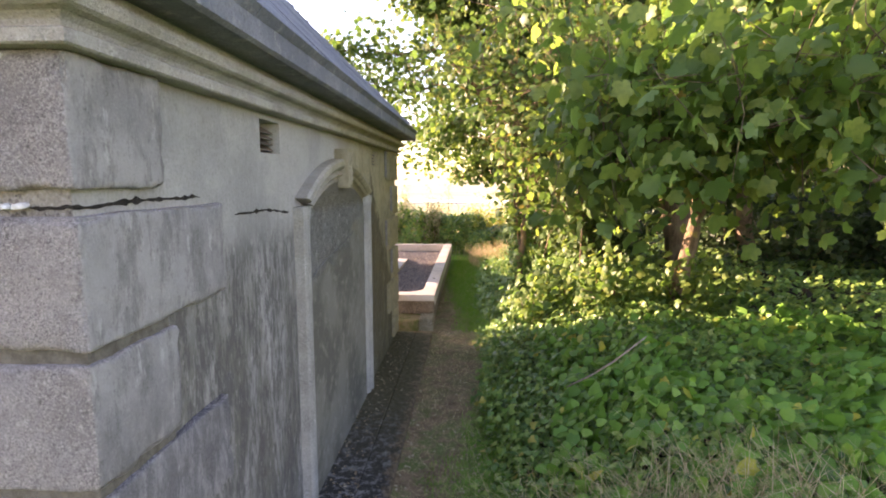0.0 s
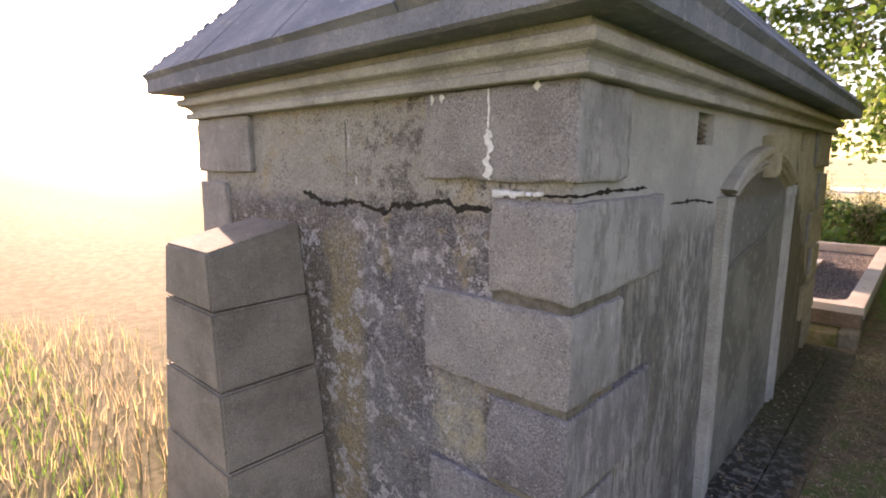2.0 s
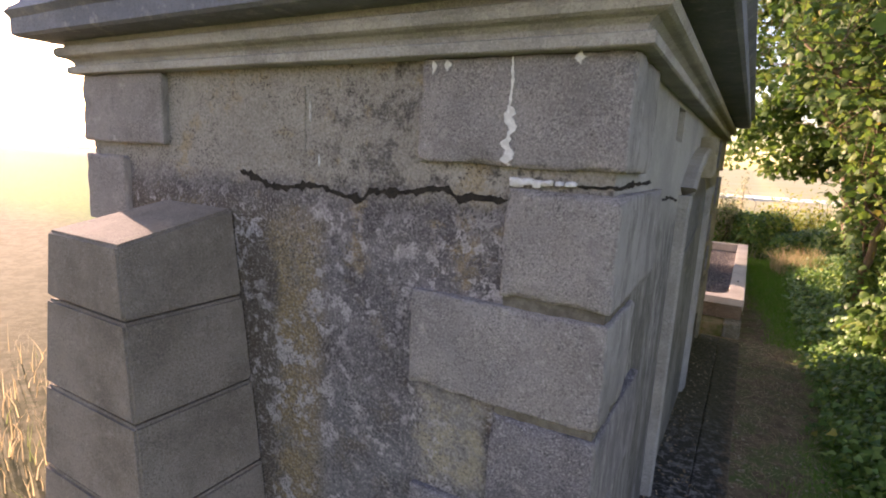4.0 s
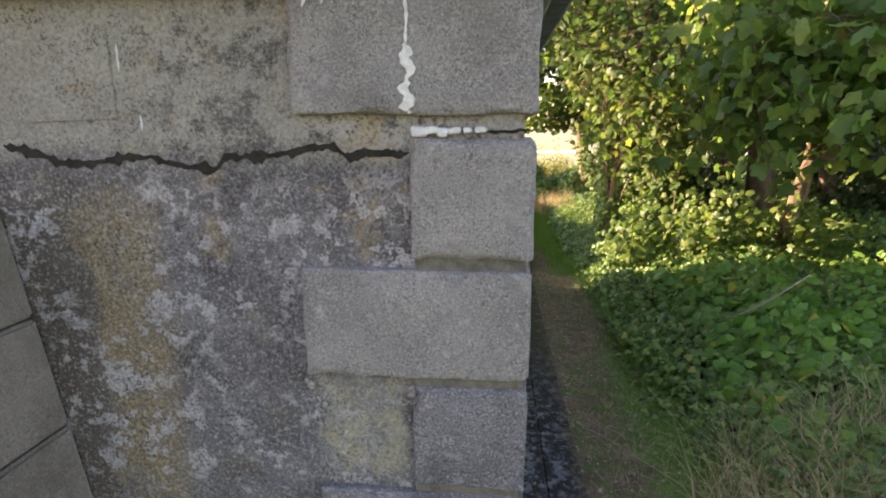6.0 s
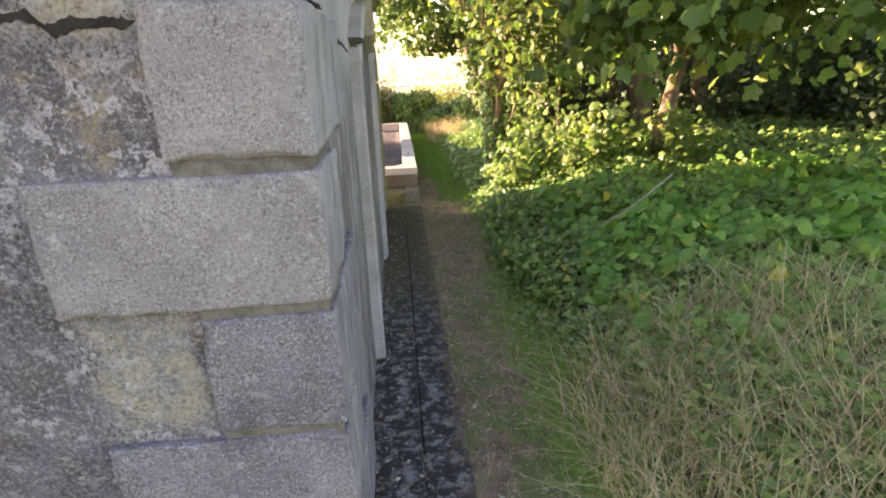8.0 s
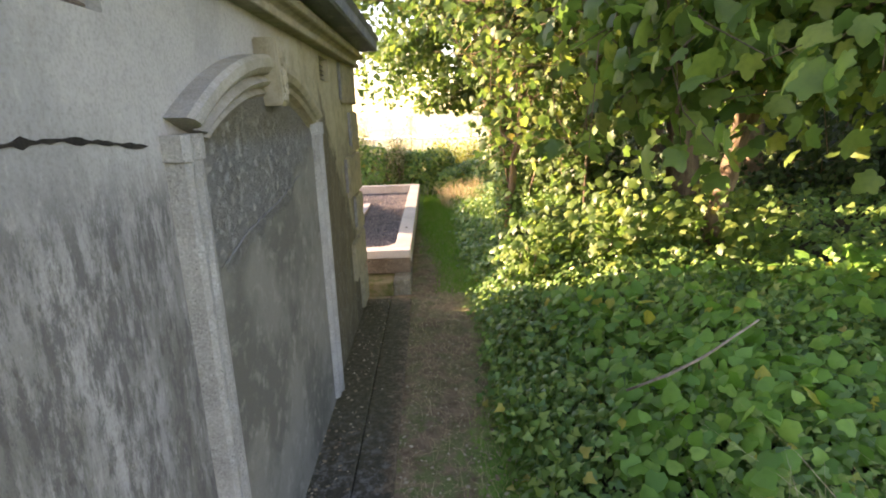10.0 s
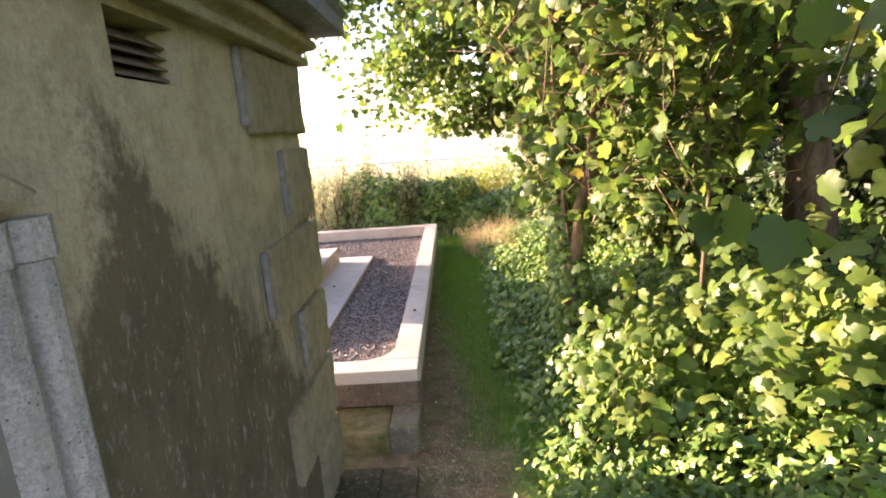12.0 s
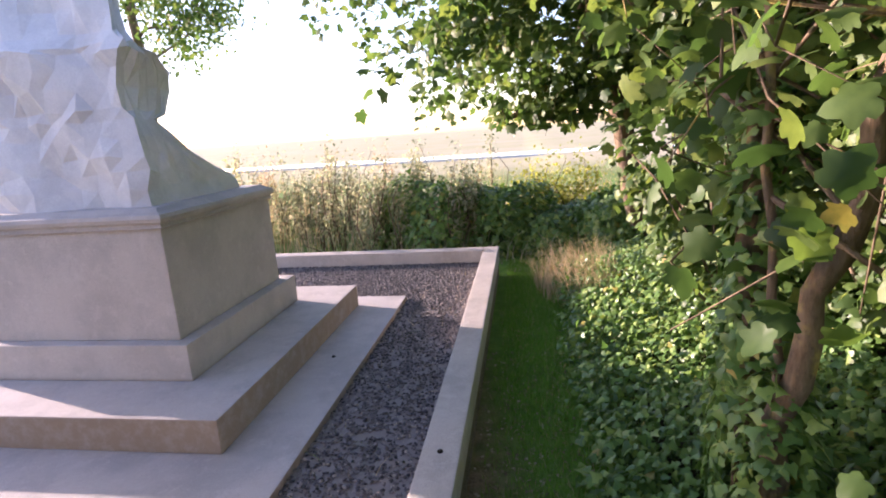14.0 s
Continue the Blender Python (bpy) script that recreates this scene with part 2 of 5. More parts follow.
def side_render():
    """Smooth render with run-down streaks, greener and browner towards the far end."""
    s = Shade("streaked_render")
    big, mid, fine = s.noise(1.8, 6, 0.65), s.noise(8, 6, 0.7), s.noise(110, 4, 0.7)
    streak = s.noise(3.2, 7, 0.72, stretch=(1, 1.5, 0.34))
    y, z = s.axis(1), s.axis(2)
    far = s.ramp(s.math("ADD", y, s.math("MULTIPLY", mid, 0.8)), 2.2, 3.4)
    c = s.mix(s.ramp(big, 0.4, 0.62), (0.36, 0.35, 0.33), (0.27, 0.265, 0.255))
    c = s.mix(far, c, s.mix(s.ramp(mid, 0.4, 0.65), (0.40, 0.35, 0.235), (0.29, 0.25, 0.16)))
    low = s.ramp(s.math("ADD", z, s.math("MULTIPLY", streak, 1.1)), 2.25, 1.7)
    dark = s.math("MULTIPLY", low, s.ramp(streak, 0.40, 0.58))
    c = s.mix(s.math("MULTIPLY", dark, 0.85), c, (0.11, 0.105, 0.085))
    run = s.noise(19, 7, 0.8, stretch=(1, 1.0, 0.3))
    growth = s.math("MULTIPLY", s.ramp(s.math("ADD", z, s.math("MULTIPLY", run, 0.5)), 1.85, 1.70), s.ramp(y, 1.75, 1.4))
    c = s.mix(s.math("MULTIPLY", growth, s.ramp(run, 0.44, 0.58, 0.12, 0.85)), c, (0.085, 0.08, 0.075))
    slope = s.math("ADD", s.math("ADD", z, s.math("MULTIPLY", y, 1.1)), s.math("MULTIPLY", s.math("SUBTRACT", mid, 0.5), 0.7))
    slope = s.math("ADD", slope, s.math("MULTIPLY", s.math("SUBTRACT", run, 0.5), 0.35))
    stain = s.math("MULTIPLY", s.ramp(slope, 5.50, 5.34), s.ramp(s.math("ADD", s.math("ADD", y, s.ramp(z, 1.5, 1.2, 0, 0.25)), s.math("MULTIPLY", s.math("SUBTRACT", mid, 0.5), 0.5)), 3.22, 3.34))
    c = s.mix(s.math("MULTIPLY", stain, 0.85), c, s.mix(s.ramp(mid, 0.4, 0.62), (0.06, 0.05, 0.027), (0.088, 0.07, 0.038)))
    c = s.mix(s.math("MULTIPLY", s.math("MULTIPLY", s.ramp(s.noise(24, 4, 0.7, stretch=(1, 1, 0.3)), 0.6, 0.68), low), 0.28), c, (0.42, 0.41, 0.39))
    c = s.mix(s.ramp(fine, 0.4, 0.75, 0, 0.4), c, (0.14, 0.13, 0.11))
    grit = s.noise(38, 6, 0.75, stretch=(1, 1, 0.5))
    c = s.mix(s.math("MULTIPLY", s.ramp(grit, 0.55, 0.68), s.ramp(low, 0.0, 1.0, 0.2, 0.7)), c, (0.07, 0.066, 0.055))
    c = s.mix(s.ramp(grit, 0.44, 0.34, 0, 0.3), c, (0.44, 0.425, 0.39))
    s.bump(grit, 0.005, 0.6)
    s.bump(mid, 0.012, 0.4)
    s.bump(fine, 0.003, 0.7)
    return s.done(c, 0.93, 0.2)


def infill_concrete():
    """Blocking of poor concrete: a rough pitted upper slab, smoother slabs below."""
    s = Shade("infill_concrete")
    big, mid, fine = s.noise(1.9, 6, 0.62), s.noise(11, 6, 0.75), s.noise(60, 5, 0.75)
    y, z = s.axis(1), s.axis(2)
    rough = s.ramp(s.math("ADD", z, s.math("MULTIPLY", s.math("SUBTRACT", big, s.math("MULTIPLY", y, 0.35)), 0.5)), 1.12, 1.24)
    c = s.mix(s.ramp(big, 0.42, 0.6), (0.185, 0.178, 0.15), (0.115, 0.111, 0.092))
    c = s.mix(s.ramp(mid, 0.5, 0.66, 0, 0.6), c, (0.27, 0.26, 0.22))
    hole = s.math("ADD", s.math("MULTIPLY", s.noise(26, kind="voronoi"), 0.22), s.math("MULTIPLY", s.noise(30, 7, 0.75, distort=0.6), 0.78))
    pit = s.math("MULTIPLY", s.ramp(hole, 0.40, 0.31), rough)
    c = s.mix(s.math("MULTIPLY", rough, 0.55), c, (0.33, 0.325, 0.31))
    c = s.mix(s.math("MULTIPLY", pit, 0.7), c, (0.07, 0.07, 0.065))
    c = s.mix(s.math("MULTIPLY", s.ramp(s.noise(20, 4, 0.6), 0.58, 0.66), s.math("MULTIPLY", rough, 0.6)), c, (0.48, 0.47, 0.44))
    c = s.mix(s.ramp(fine, 0.56, 0.7, 0, 0.45), c, (0.10, 0.10, 0.10))
    top = s.ramp(s.math("ADD", z, s.math("MULTIPLY", s.math("SUBTRACT", mid, 0.5), 0.1)), 1.52, 1.60)
    c = s.mix(s.math("MULTIPLY", top, 0.8), c, (0.21, 0.185, 0.125))
    s.bump(mid, 0.014, 0.6)
    s.bump(s.math("MULTIPLY", s.ramp(hole, 0.3, 0.6), rough), 0.03, 0.9)
    s.bump(fine, 0.006, 0.9)
    return s.done(c, 0.94, 0.2)


def ledge_concrete():
    """Black wet-weather growth broken by pale lichen and crumbs of litter."""
    s = Shade("ledge_concrete")
    big, mid, fine = s.noise(13, 7, 0.78), s.noise(30, 5, 0.7), s.noise(120, 4, 0.7)
    far = s.ramp(s.axis(1), 1.4, 3.2)
    c = s.mix(s.ramp(big, 0.40, 0.52), (0.25, 0.245, 0.24), (0.035, 0.033, 0.03))
    c = s.mix(far, c, s.mix(s.ramp(mid, 0.4, 0.6), (0.065, 0.058, 0.026), (0.12, 0.10, 0.055)))
    c = s.mix(s.math("MULTIPLY", s.ramp(mid, 0.6, 0.66), s.ramp(s.axis(1), 1.2, 2.4, 0.65, 0.12)), c, (0.36, 0.35, 0.34))
    c = s.mix(s.ramp(fine, 0.45, 0.7, 0, 0.5), c, (0.05, 0.045, 0.04))
    soil = s.ramp(s.math("ADD", s.axis(0), s.math("MULTIPLY", s.math("SUBTRACT", s.noise(6, 6, 0.75), 0.5), 0.5)), 0.30, 0.38)
    c = s.mix(s.math("MULTIPLY", soil, 0.9), c, s.mix(s.ramp(mid, 0.4, 0.62), (0.10, 0.07, 0.042), (0.22, 0.16, 0.10)))
    s.bump(mid, 0.015, 0.7)
    s.bump(fine, 0.005, 0.8)
    return s.done(c, 0.9, 0.25)


def roof_stone():
    s = Shade("roof_slab_stone")
    big, mid, fine = s.noise(2.5, 6, 0.65), s.noise(16, 6, 0.7), s.noise(90, 4, 0.7)
    c = s.mix(s.ramp(big, 0.4, 0.62), (0.15, 0.16, 0.19), (0.22, 0.225, 0.25))
    c = s.mix(s.ramp(mid, 0.54, 0.66, 0, 0.6), c, (0.33, 0.33, 0.32))
    c = s.mix(s.ramp(fine, 0.45, 0.7, 0, 0.5), c, (0.09, 0.09, 0.10))
    s.bump(mid, 0.02, 0.7)
    s.bump(fine, 0.006, 0.8)
    return s.done(c, 0.85, 0.3)


def ground_mix():
    """Grass, bare trodden earth with litter, and far stubble."""
    s = Shade("ground_mix")
    x, y = s.axis(0), s.axis(1)
    big, mid, fine = s.noise(1.3, 5, 0.6), s.noise(9, 6, 0.7), s.noise(70, 4, 0.75)
    grass = s.mix(s.ramp(mid, 0.35, 0.65), (0.09, 0.19, 0.03), (0.15, 0.28, 0.045))
    grass = s.mix(s.ramp(fine, 0.5, 0.75, 0, 0.6), grass, (0.16, 0.17, 0.06))
    earth = s.mix(s.ramp(mid, 0.35, 0.65), (0.15, 0.10, 0.06), (0.30, 0.21, 0.13))
    earth = s.mix(s.ramp(fine, 0.5, 0.7, 0, 0.8), earth, (0.36, 0.27, 0.17))
    earth = s.mix(s.math("MULTIPLY", s.ramp(s.noise(5, 5, 0.7), 0.44, 0.58), s.ramp(y, 2.2, 3.2, 0.85, 0.4)), earth, (0.12, 0.17, 0.05))
    wob = s.math("ADD", x, s.math("MULTIPLY", s.math("SUBTRACT", mid, 0.5), 0.5))
    wob = s.math("SUBTRACT", wob, s.math("MULTIPLY", s.ramp(y, 2.2, 3.2, 0, 0.16), s.ramp(y, 6.6, 5.4)))
    path = s.ramp(wob, 0.86, 0.66)
    path = s.math("MULTIPLY", path, s.ramp(s.math("ADD", y, s.math("MULTIPLY", s.math("SUBTRACT", x, 0.4), 5.0)), 8.5, 6.2))
    path = s.math("MULTIPLY", path, s.ramp(x, -0.6, -0.2))
    # grass browned and darkened left of the path: shaded ground, done in colour
    grass = s.mix(s.math("MULTIPLY", s.ramp(x, -0.8, -1.6), s.ramp(y, 6, 3)), grass, s.mix(s.ramp(mid, 0.4, 0.6), (0.10, 0.095, 0.04), (0.17, 0.145, 0.075)))
    c = s.mix(path, grass, earth)
    # shade under the bank's growth, painted as nearly black ground
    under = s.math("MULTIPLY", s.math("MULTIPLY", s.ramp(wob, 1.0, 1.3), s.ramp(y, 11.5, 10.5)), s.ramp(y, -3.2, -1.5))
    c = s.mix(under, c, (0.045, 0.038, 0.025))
    field = s.mix(s.ramp(s.noise(0.12, 5), 0.35, 0.65), (0.52, 0.45, 0.27), (0.46, 0.42, 0.22))
    c = s.mix(s.ramp(y, 17, 24), c, s.mix(s.ramp(s.math("ADD", y, s.math("MULTIPLY", big, 8)), 24, 34), (0.20, 0.25, 0.06), field))
    s.bump(mid, 0.03, 0.7)
    s.bump(fine, 0.01, 0.9)
    return s.done(c, 0.95, 0.15)


def leaf(name, deep, mid, bright, dead=None, dead_share=0.03, gloss=0.45, through_light=0.35):
    """A leaf: colour varied leaf by leaf, light shining through it."""
    s = Shade(name)
    r = s.random(True)
    c = s.mix(s.ramp(r, 0.0, 0.55), deep, mid)
    c = s.mix(s.ramp(r, 0.6, 0.95), c, bright)
    if dead:
        c = s.mix(s.ramp(r, 1.0 - dead_share, 1.0 - dead_share + 0.004), c, dead)
    c = s.mix(s.ramp(s.noise(30, 3), 0.4, 0.7, 0, 0.35), c, deep)
    s.done(c, gloss, 0.35)
    tr = s.t.nodes.new("ShaderNodeBsdfTranslucent")
    g = s.t.nodes.new("ShaderNodeHueSaturation")
    g.inputs["Saturation"].default_value, g.inputs["Value"].default_value = 1.1, 1.5
    s.link(c, g.inputs["Color"])
    s.link(g.outputs[0], tr.inputs["Color"])
    mx = s.t.nodes.new("ShaderNodeMixShader")
    mx.inputs[0].default_value = through_light
    s.link(s.b.outputs[0], mx.inputs[1])
    s.link(tr.outputs[0], mx.inputs[2])
    s.link(mx.outputs[0], s.t.nodes["Material Output"].inputs["Surface"])
    return s.m


def bark_mat(name="bark", moss=0.5, moss_colour=(0.22, 0.22, 0.10)):
    s = Shade(name)
    n, f = s.noise(9, 6, 0.7, stretch=(1, 1, 0.25)), s.noise(60, 5, 0.7, stretch=(1, 1, 0.4))
    c = s.mix(s.ramp(n, 0.35, 0.65), (0.10, 0.072, 0.046), (0.235, 0.17, 0.11))
    c = s.mix(s.ramp(s.noise(5, 4), 0.55, 0.66, 0, moss), c, moss_colour)
    c = s.mix(s.ramp(f, 0.5, 0.7, 0, 0.5), c, (0.05, 0.04, 0.03))
    s.bump(n, 0.02, 0.8)
    s.bump(f, 0.006, 0.8)
    return s.done(c, 0.9, 0.2)


def plain(name, colour, other, scale=20, rough=0.9, bump=0.004, spec=0.25):
    s = Shade(name)
    n, f = s.noise(scale, 5, 0.7), s.noise(scale * 6, 4, 0.7)
    c = s.mix(s.ramp(n, 0.35, 0.65), colour, other)
    c = s.mix(s.ramp(f, 0.5, 0.75, 0, 0.4), c, tuple(v * 0.5 for v in colour))
    s.bump(n, bump, 0.7)
    s.bump(f, bump * 0.4, 0.7)
    return s.done(c, rough, spec)


def chips():
    """Loose grey chippings, each its own tone."""
    s = Shade("gravel_chips")
    r = s.random(True)
    c = s.mix(s.ramp(r, 0.0, 0.7), (0.055, 0.052, 0.058), (0.18, 0.165, 0.165))
    c = s.mix(s.ramp(r, 0.80, 1.0), c, (0.40, 0.35, 0.31))
    s.bump(s.noise(150, 3), 0.002)
    return s.done(c, 0.8, 0.3)


M_FRONT, M_SIDE, M_INFILL, M_LEDGE, M_ROOF = front_render(), side_render(), infill_concrete(), ledge_concrete(), roof_stone()
M_GROUND, M_BARK, M_CHIPS = ground_mix(), bark_mat(), chips()
M_MOSSBARK = bark_mat("mossy_bark", 0.85, (0.36, 0.29, 0.07))
M_IVY = leaf("ivy_leaf", (0.07, 0.145, 0.035), (0.14, 0.245, 0.052), (0.27, 0.36, 0.085), (0.36, 0.31, 0.07), 0.012, 0.38, 0.28)
# very dark leaf: the shade beneath the trees is put into its colour
M_SHADE = leaf("shade_dark_undergrowth_leaf", (0.022, 0.045, 0.012), (0.04, 0.075, 0.02), (0.07, 0.11, 0.03), None, 0, 0.5, 0.2)
M_WEED = leaf("weed_leaf", (0.085, 0.20, 0.03), (0.14, 0.29, 0.042), (0.22, 0.36, 0.06), (0.48, 0.42, 0.06), 0.03, 0.5, 0.35)
M_MAPLE = leaf("sycamore_leaf", (0.07, 0.125, 0.03), (0.125, 0.20, 0.042), (0.23, 0.28, 0.062), (0.34, 0.22, 0.07), 0.004, 0.45, 0.52)
# darker leaf; on the sycamores it carries their shade in its colour
M_CROWN = leaf("dark_crown_leaf", (0.05, 0.095, 0.024), (0.095, 0.155, 0.037), (0.165, 0.215, 0.05), (0.30, 0.23, 0.06), 0.006, 0.5, 0.4)
M_GRASS = leaf("grass_blade", (0.10, 0.23, 0.028), (0.16, 0.32, 0.045), (0.24, 0.38, 0.07), (0.42, 0.35, 0.18), 0.12, 0.6, 0.35)
M_SAGE = leaf("grey_green_weed", (0.20, 0.22, 0.11), (0.31, 0.32, 0.18), (0.44, 0.42, 0.27), (0.50, 0.42, 0.27), 0.2, 0.7, 0.45)
M_YELLOW = leaf("yellow_green_leaf", (0.20, 0.22, 0.035), (0.33, 0.34, 0.05), (0.45, 0.43, 0.07), None, 0, 0.5, 0.45)
M_STRAW = leaf("dry_grass_blade", (0.40, 0.30, 0.16), (0.55, 0.43, 0.25), (0.68, 0.55, 0.35), (0.17, 0.23, 0.07), 0.10, 0.7, 0.3)
M_LITTER = leaf("dead_leaf", (0.16, 0.11, 0.07), (0.28, 0.21, 0.13), (0.48, 0.40, 0.28), None, 0, 0.8, 0.1)
M_MORTAR = plain("white_lime_mortar", (0.68, 0.67, 0.66), (0.52, 0.51, 0.50), 60)
M_JOINT = plain("grey_joint", (0.10, 0.10, 0.10), (0.17, 0.17, 0.17), 14, 0.95, 0.006)
M_BED = plain("dirty_bedding_mortar", (0.09, 0.08, 0.065), (0.16, 0.145, 0.12), 25, 0.95, 0.008)
# near black: the shade inside cracks and vents as colour; pebbles use it too
M_CRACK = plain("crack_and_pebble_black", (0.012, 0.010, 0.009), (0.03, 0.025, 0.02), 30)
M_POINTING = plain("grey_pointing", (0.25, 0.24, 0.24), (0.17, 0.165, 0.16), 20)
M_VENT = plain("rusted_vent_metal", (0.10, 0.085, 0.07), (0.16, 0.12, 0.09), 40, 0.7)
M_TWIG = plain("dry_twig", (0.34, 0.29, 0.22), (0.22, 0.18, 0.13), 30)
M_MOSS = plain("mossy_stone", (0.10, 0.11, 0.025), (0.22, 0.17, 0.09), 9, 0.95, 0.012)
M_WATER = plain("pale_water", (0.45, 0.48, 0.52), (0.5, 0.52, 0.55), 0.3, 0.12, 0.001, 0.5)
M_BRICKY = stone("brown_plinth_stone", (0.24, 0.18, 0.13), (0.12, 0.09, 0.06), (0.36, 0.29, 0.21), 0.9, 0.6)
M_FOOT = stone("stained_footing_stone", (0.27, 0.235, 0.16), (0.11, 0.105, 0.05), (0.42, 0.38, 0.30), 1.0, 0.6)


# ---- builders ----
def mesh_of(name, bm, material, smooth=False):
    me = bpy.data.meshes.new(name)
    bm.normal_update()
    bm.to_mesh(me)
    bm.free()
    me.materials.append(material)
    if smooth:
        for p in me.polygons:
            p.use_smooth = True
    return me


def part(name, bm, material, parent=None, label="", smooth=False):
    ob = new(name, bm if isinstance(bm, bpy.types.Mesh) else mesh_of(name, bm, material, smooth))
    if parent is not None:
        ob.parent = parent
    if label:
        ob["label"] = label
    return ob


def thing(name, label, category, at=(0, 0, 0), group="", kind=""):
    ob = new(name)
    ob.location = at
    return tagged(ob, label, category, group, kind)


def box(bm, x0, x1, y0, y1, z0, z1, bevel=0.0, segs=1, jitter=0.0):
    r = bmesh.ops.create_cube(bm, size=1)
    for v in r["verts"]:
        v.co = Vector(((x0 + x1) / 2 + v.co.x * (x1 - x0), (y0 + y1) / 2 + v.co.y * (y1 - y0), (z0 + z1) / 2 + v.co.z * (z1 - z0)))
        if jitter:
            v.co += Vector([random.uniform(-jitter, jitter) for _ in range(3)])
    if bevel:
        es = list({e for v in r["verts"] for e in v.link_edges})
        bmesh.ops.bevel(bm, geom=es, offset=bevel, segments=segs, profile=0.6, affect="EDGES")
    return bm


def boxed(*args, **kw):
    return box(bmesh.new(), *args, **kw)


def worn_block(x0, x1, y0, y1, z0, z1, seed, step=0.035, round_off=0.010, chip=0.011):
    """A stone with rounded, chipped arrises and an uneven face."""
    lo, hi = np.array((x0, y0, z0)), np.array((x1, y1, z1))
    cuts = []
    for a, b in zip(lo, hi):
        n = max(2, round((b - a - 0.04) / step))
        cuts.append(np.concatenate([[a, a + 0.005, a + 0.012], np.linspace(a + 0.022, b - 0.022, n + 1), [b - 0.012, b - 0.005, b]]))
    bm, made = bmesh.new(), {}
    shift = Vector((seed * 3.7, seed * 1.9, seed * 2.3))

    def vert(i, j, k):
        key = (i, j, k)
        if key not in made:
            p = np.array((cuts[0][i], cuts[1][j], cuts[2][k]))
            core = np.clip(p, lo + round_off, hi - round_off)
            d = p - core
            length = np.linalg.norm(d)
            if length > round_off:
                d *= round_off / length
            q = Vector(core + d)
            near = np.sort(np.minimum(p - lo, hi - p))[1]
            edge = max(0.0, 1 - near / 0.035)
            wear = max(0.0, noise.noise(q * 17 + shift)) * chip * 1.6 + max(0.0, noise.noise(q * 45 + shift)) * chip * 0.7
            inward = Vector((lo + hi) / 2) - q
            inward = Vector([math.copysign(1.0, v) if m > 0.002 else 0.0 for v, m in zip(inward, np.abs(d))])
            q += inward * wear * edge + Vector((noise.noise(q * 8 + shift), noise.noise(q * 8 - shift), noise.noise(q * 9))) * 0.003
            made[key] = bm.verts.new(q)
        return made[key]

    n = [len(c) - 1 for c in cuts]
    for ax in range(3):
        u, v = (ax + 1) % 3, (ax + 2) % 3
        for end in (0, n[ax]):
            for i in range(n[u]):
                for j in range(n[v]):
                    quad = []
                    for a, b in ((i, j), (i + 1, j), (i + 1, j + 1), (i, j + 1)):
                        c = [0, 0, 0]
                        c[ax], c[u], c[v] = end, a, b
                        quad.append(vert(*c))
                    bm.faces.new(quad if end else quad[::-1])
    for f in bm.faces:
        f.smooth = True
    return bm


def ring_sweep(bm, profile, x0, x1, y0, y1):
    """A profile of (out, z) led round a rectangle with mitred corners."""
    loops = []
    for out, z in profile:
        loops.append([bm.verts.new(c) for c in ((x0 - out, y0 - out, z), (x1 + out, y0 - out, z), (x1 + out, y1 + out, z), (x0 - out, y1 + out, z))])
    for a, b in zip(loops, loops[1:]):
        for i in range(4):
            j = (i + 1) % 4
            bm.faces.new((a[i], a[j], b[j], b[i]))
    return loops


def tube(bm, pts, radii, sides=7):
    rings = []
    for i, (p, r) in enumerate(zip(pts, radii)):
        p = Vector(p)
        d = (Vector(pts[min(i + 1, len(pts) - 1)]) - Vector(pts[max(i - 1, 0)])).normalized()
        u = d.orthogonal().normalized()
        w = d.cross(u)
        rings.append([bm.verts.new(p + (u * math.cos(k * 2 * math.pi / sides) + w * math.sin(k * 2 * math.pi / sides)) * r) for k in range(sides)])
    for a, b in zip(rings, rings[1:]):
        # pair the rings at their nearest turn
        best = min(range(sides), key=lambda s: sum((a[k].co - b[(k + s) % sides].co).length_squared for k in range(0, sides, 2)))
        for k in range(sides):
            bm.faces.new((a[k], a[(k + 1) % sides], b[(k + 1 + best) % sides], b[(k + best) % sides]))
    bm.faces.new(list(reversed(rings[0])))
    bm.faces.new(rings[-1])


def raw_mesh(name, verts, faces_per, n, nv, material, smooth=False):
    """A mesh of n copies of one small face pattern; verts is (n * nv, 3)."""
    tri = np.array(faces_per, dtype=np.int32)
    idx = (tri[None, :, :] + (np.arange(n) * nv)[:, None, None]).reshape(-1, tri.shape[1]).astype(np.int32)
    k = idx.shape[1]
    me = bpy.data.meshes.new(name)
    me.vertices.add(len(verts))
    me.vertices.foreach_set("co", np.ascontiguousarray(verts, dtype=np.float32).ravel())
    me.loops.add(idx.size)
    me.loops.foreach_set("vertex_index", idx.ravel())
    me.polygons.add(len(idx))
    me.polygons.foreach_set("loop_start", np.arange(0, idx.size, k, dtype=np.int32))
    me.polygons.foreach_set("loop_total", np.full(len(idx), k, dtype=np.int32))
    if smooth:
        me.polygons.foreach_set("use_smooth", np.ones(len(idx), dtype=bool))
    me.update(calc_edges=True)
    me.materials.append(material)
    return me


def fan(outline, centre):
    n = len(outline)
    return np.array([centre] + [(*p, 0) if len(p) == 2 else p for p in outline], dtype=float), [(0, 1 + i, 1 + (i + 1) % n) for i in range(n)]


def mirrored(half):
    """A leaf outline from its right half, from the stalk to the tip."""
    return half + [(-x, y, *z) for x, y, *z in reversed(half) if x > 0.001]


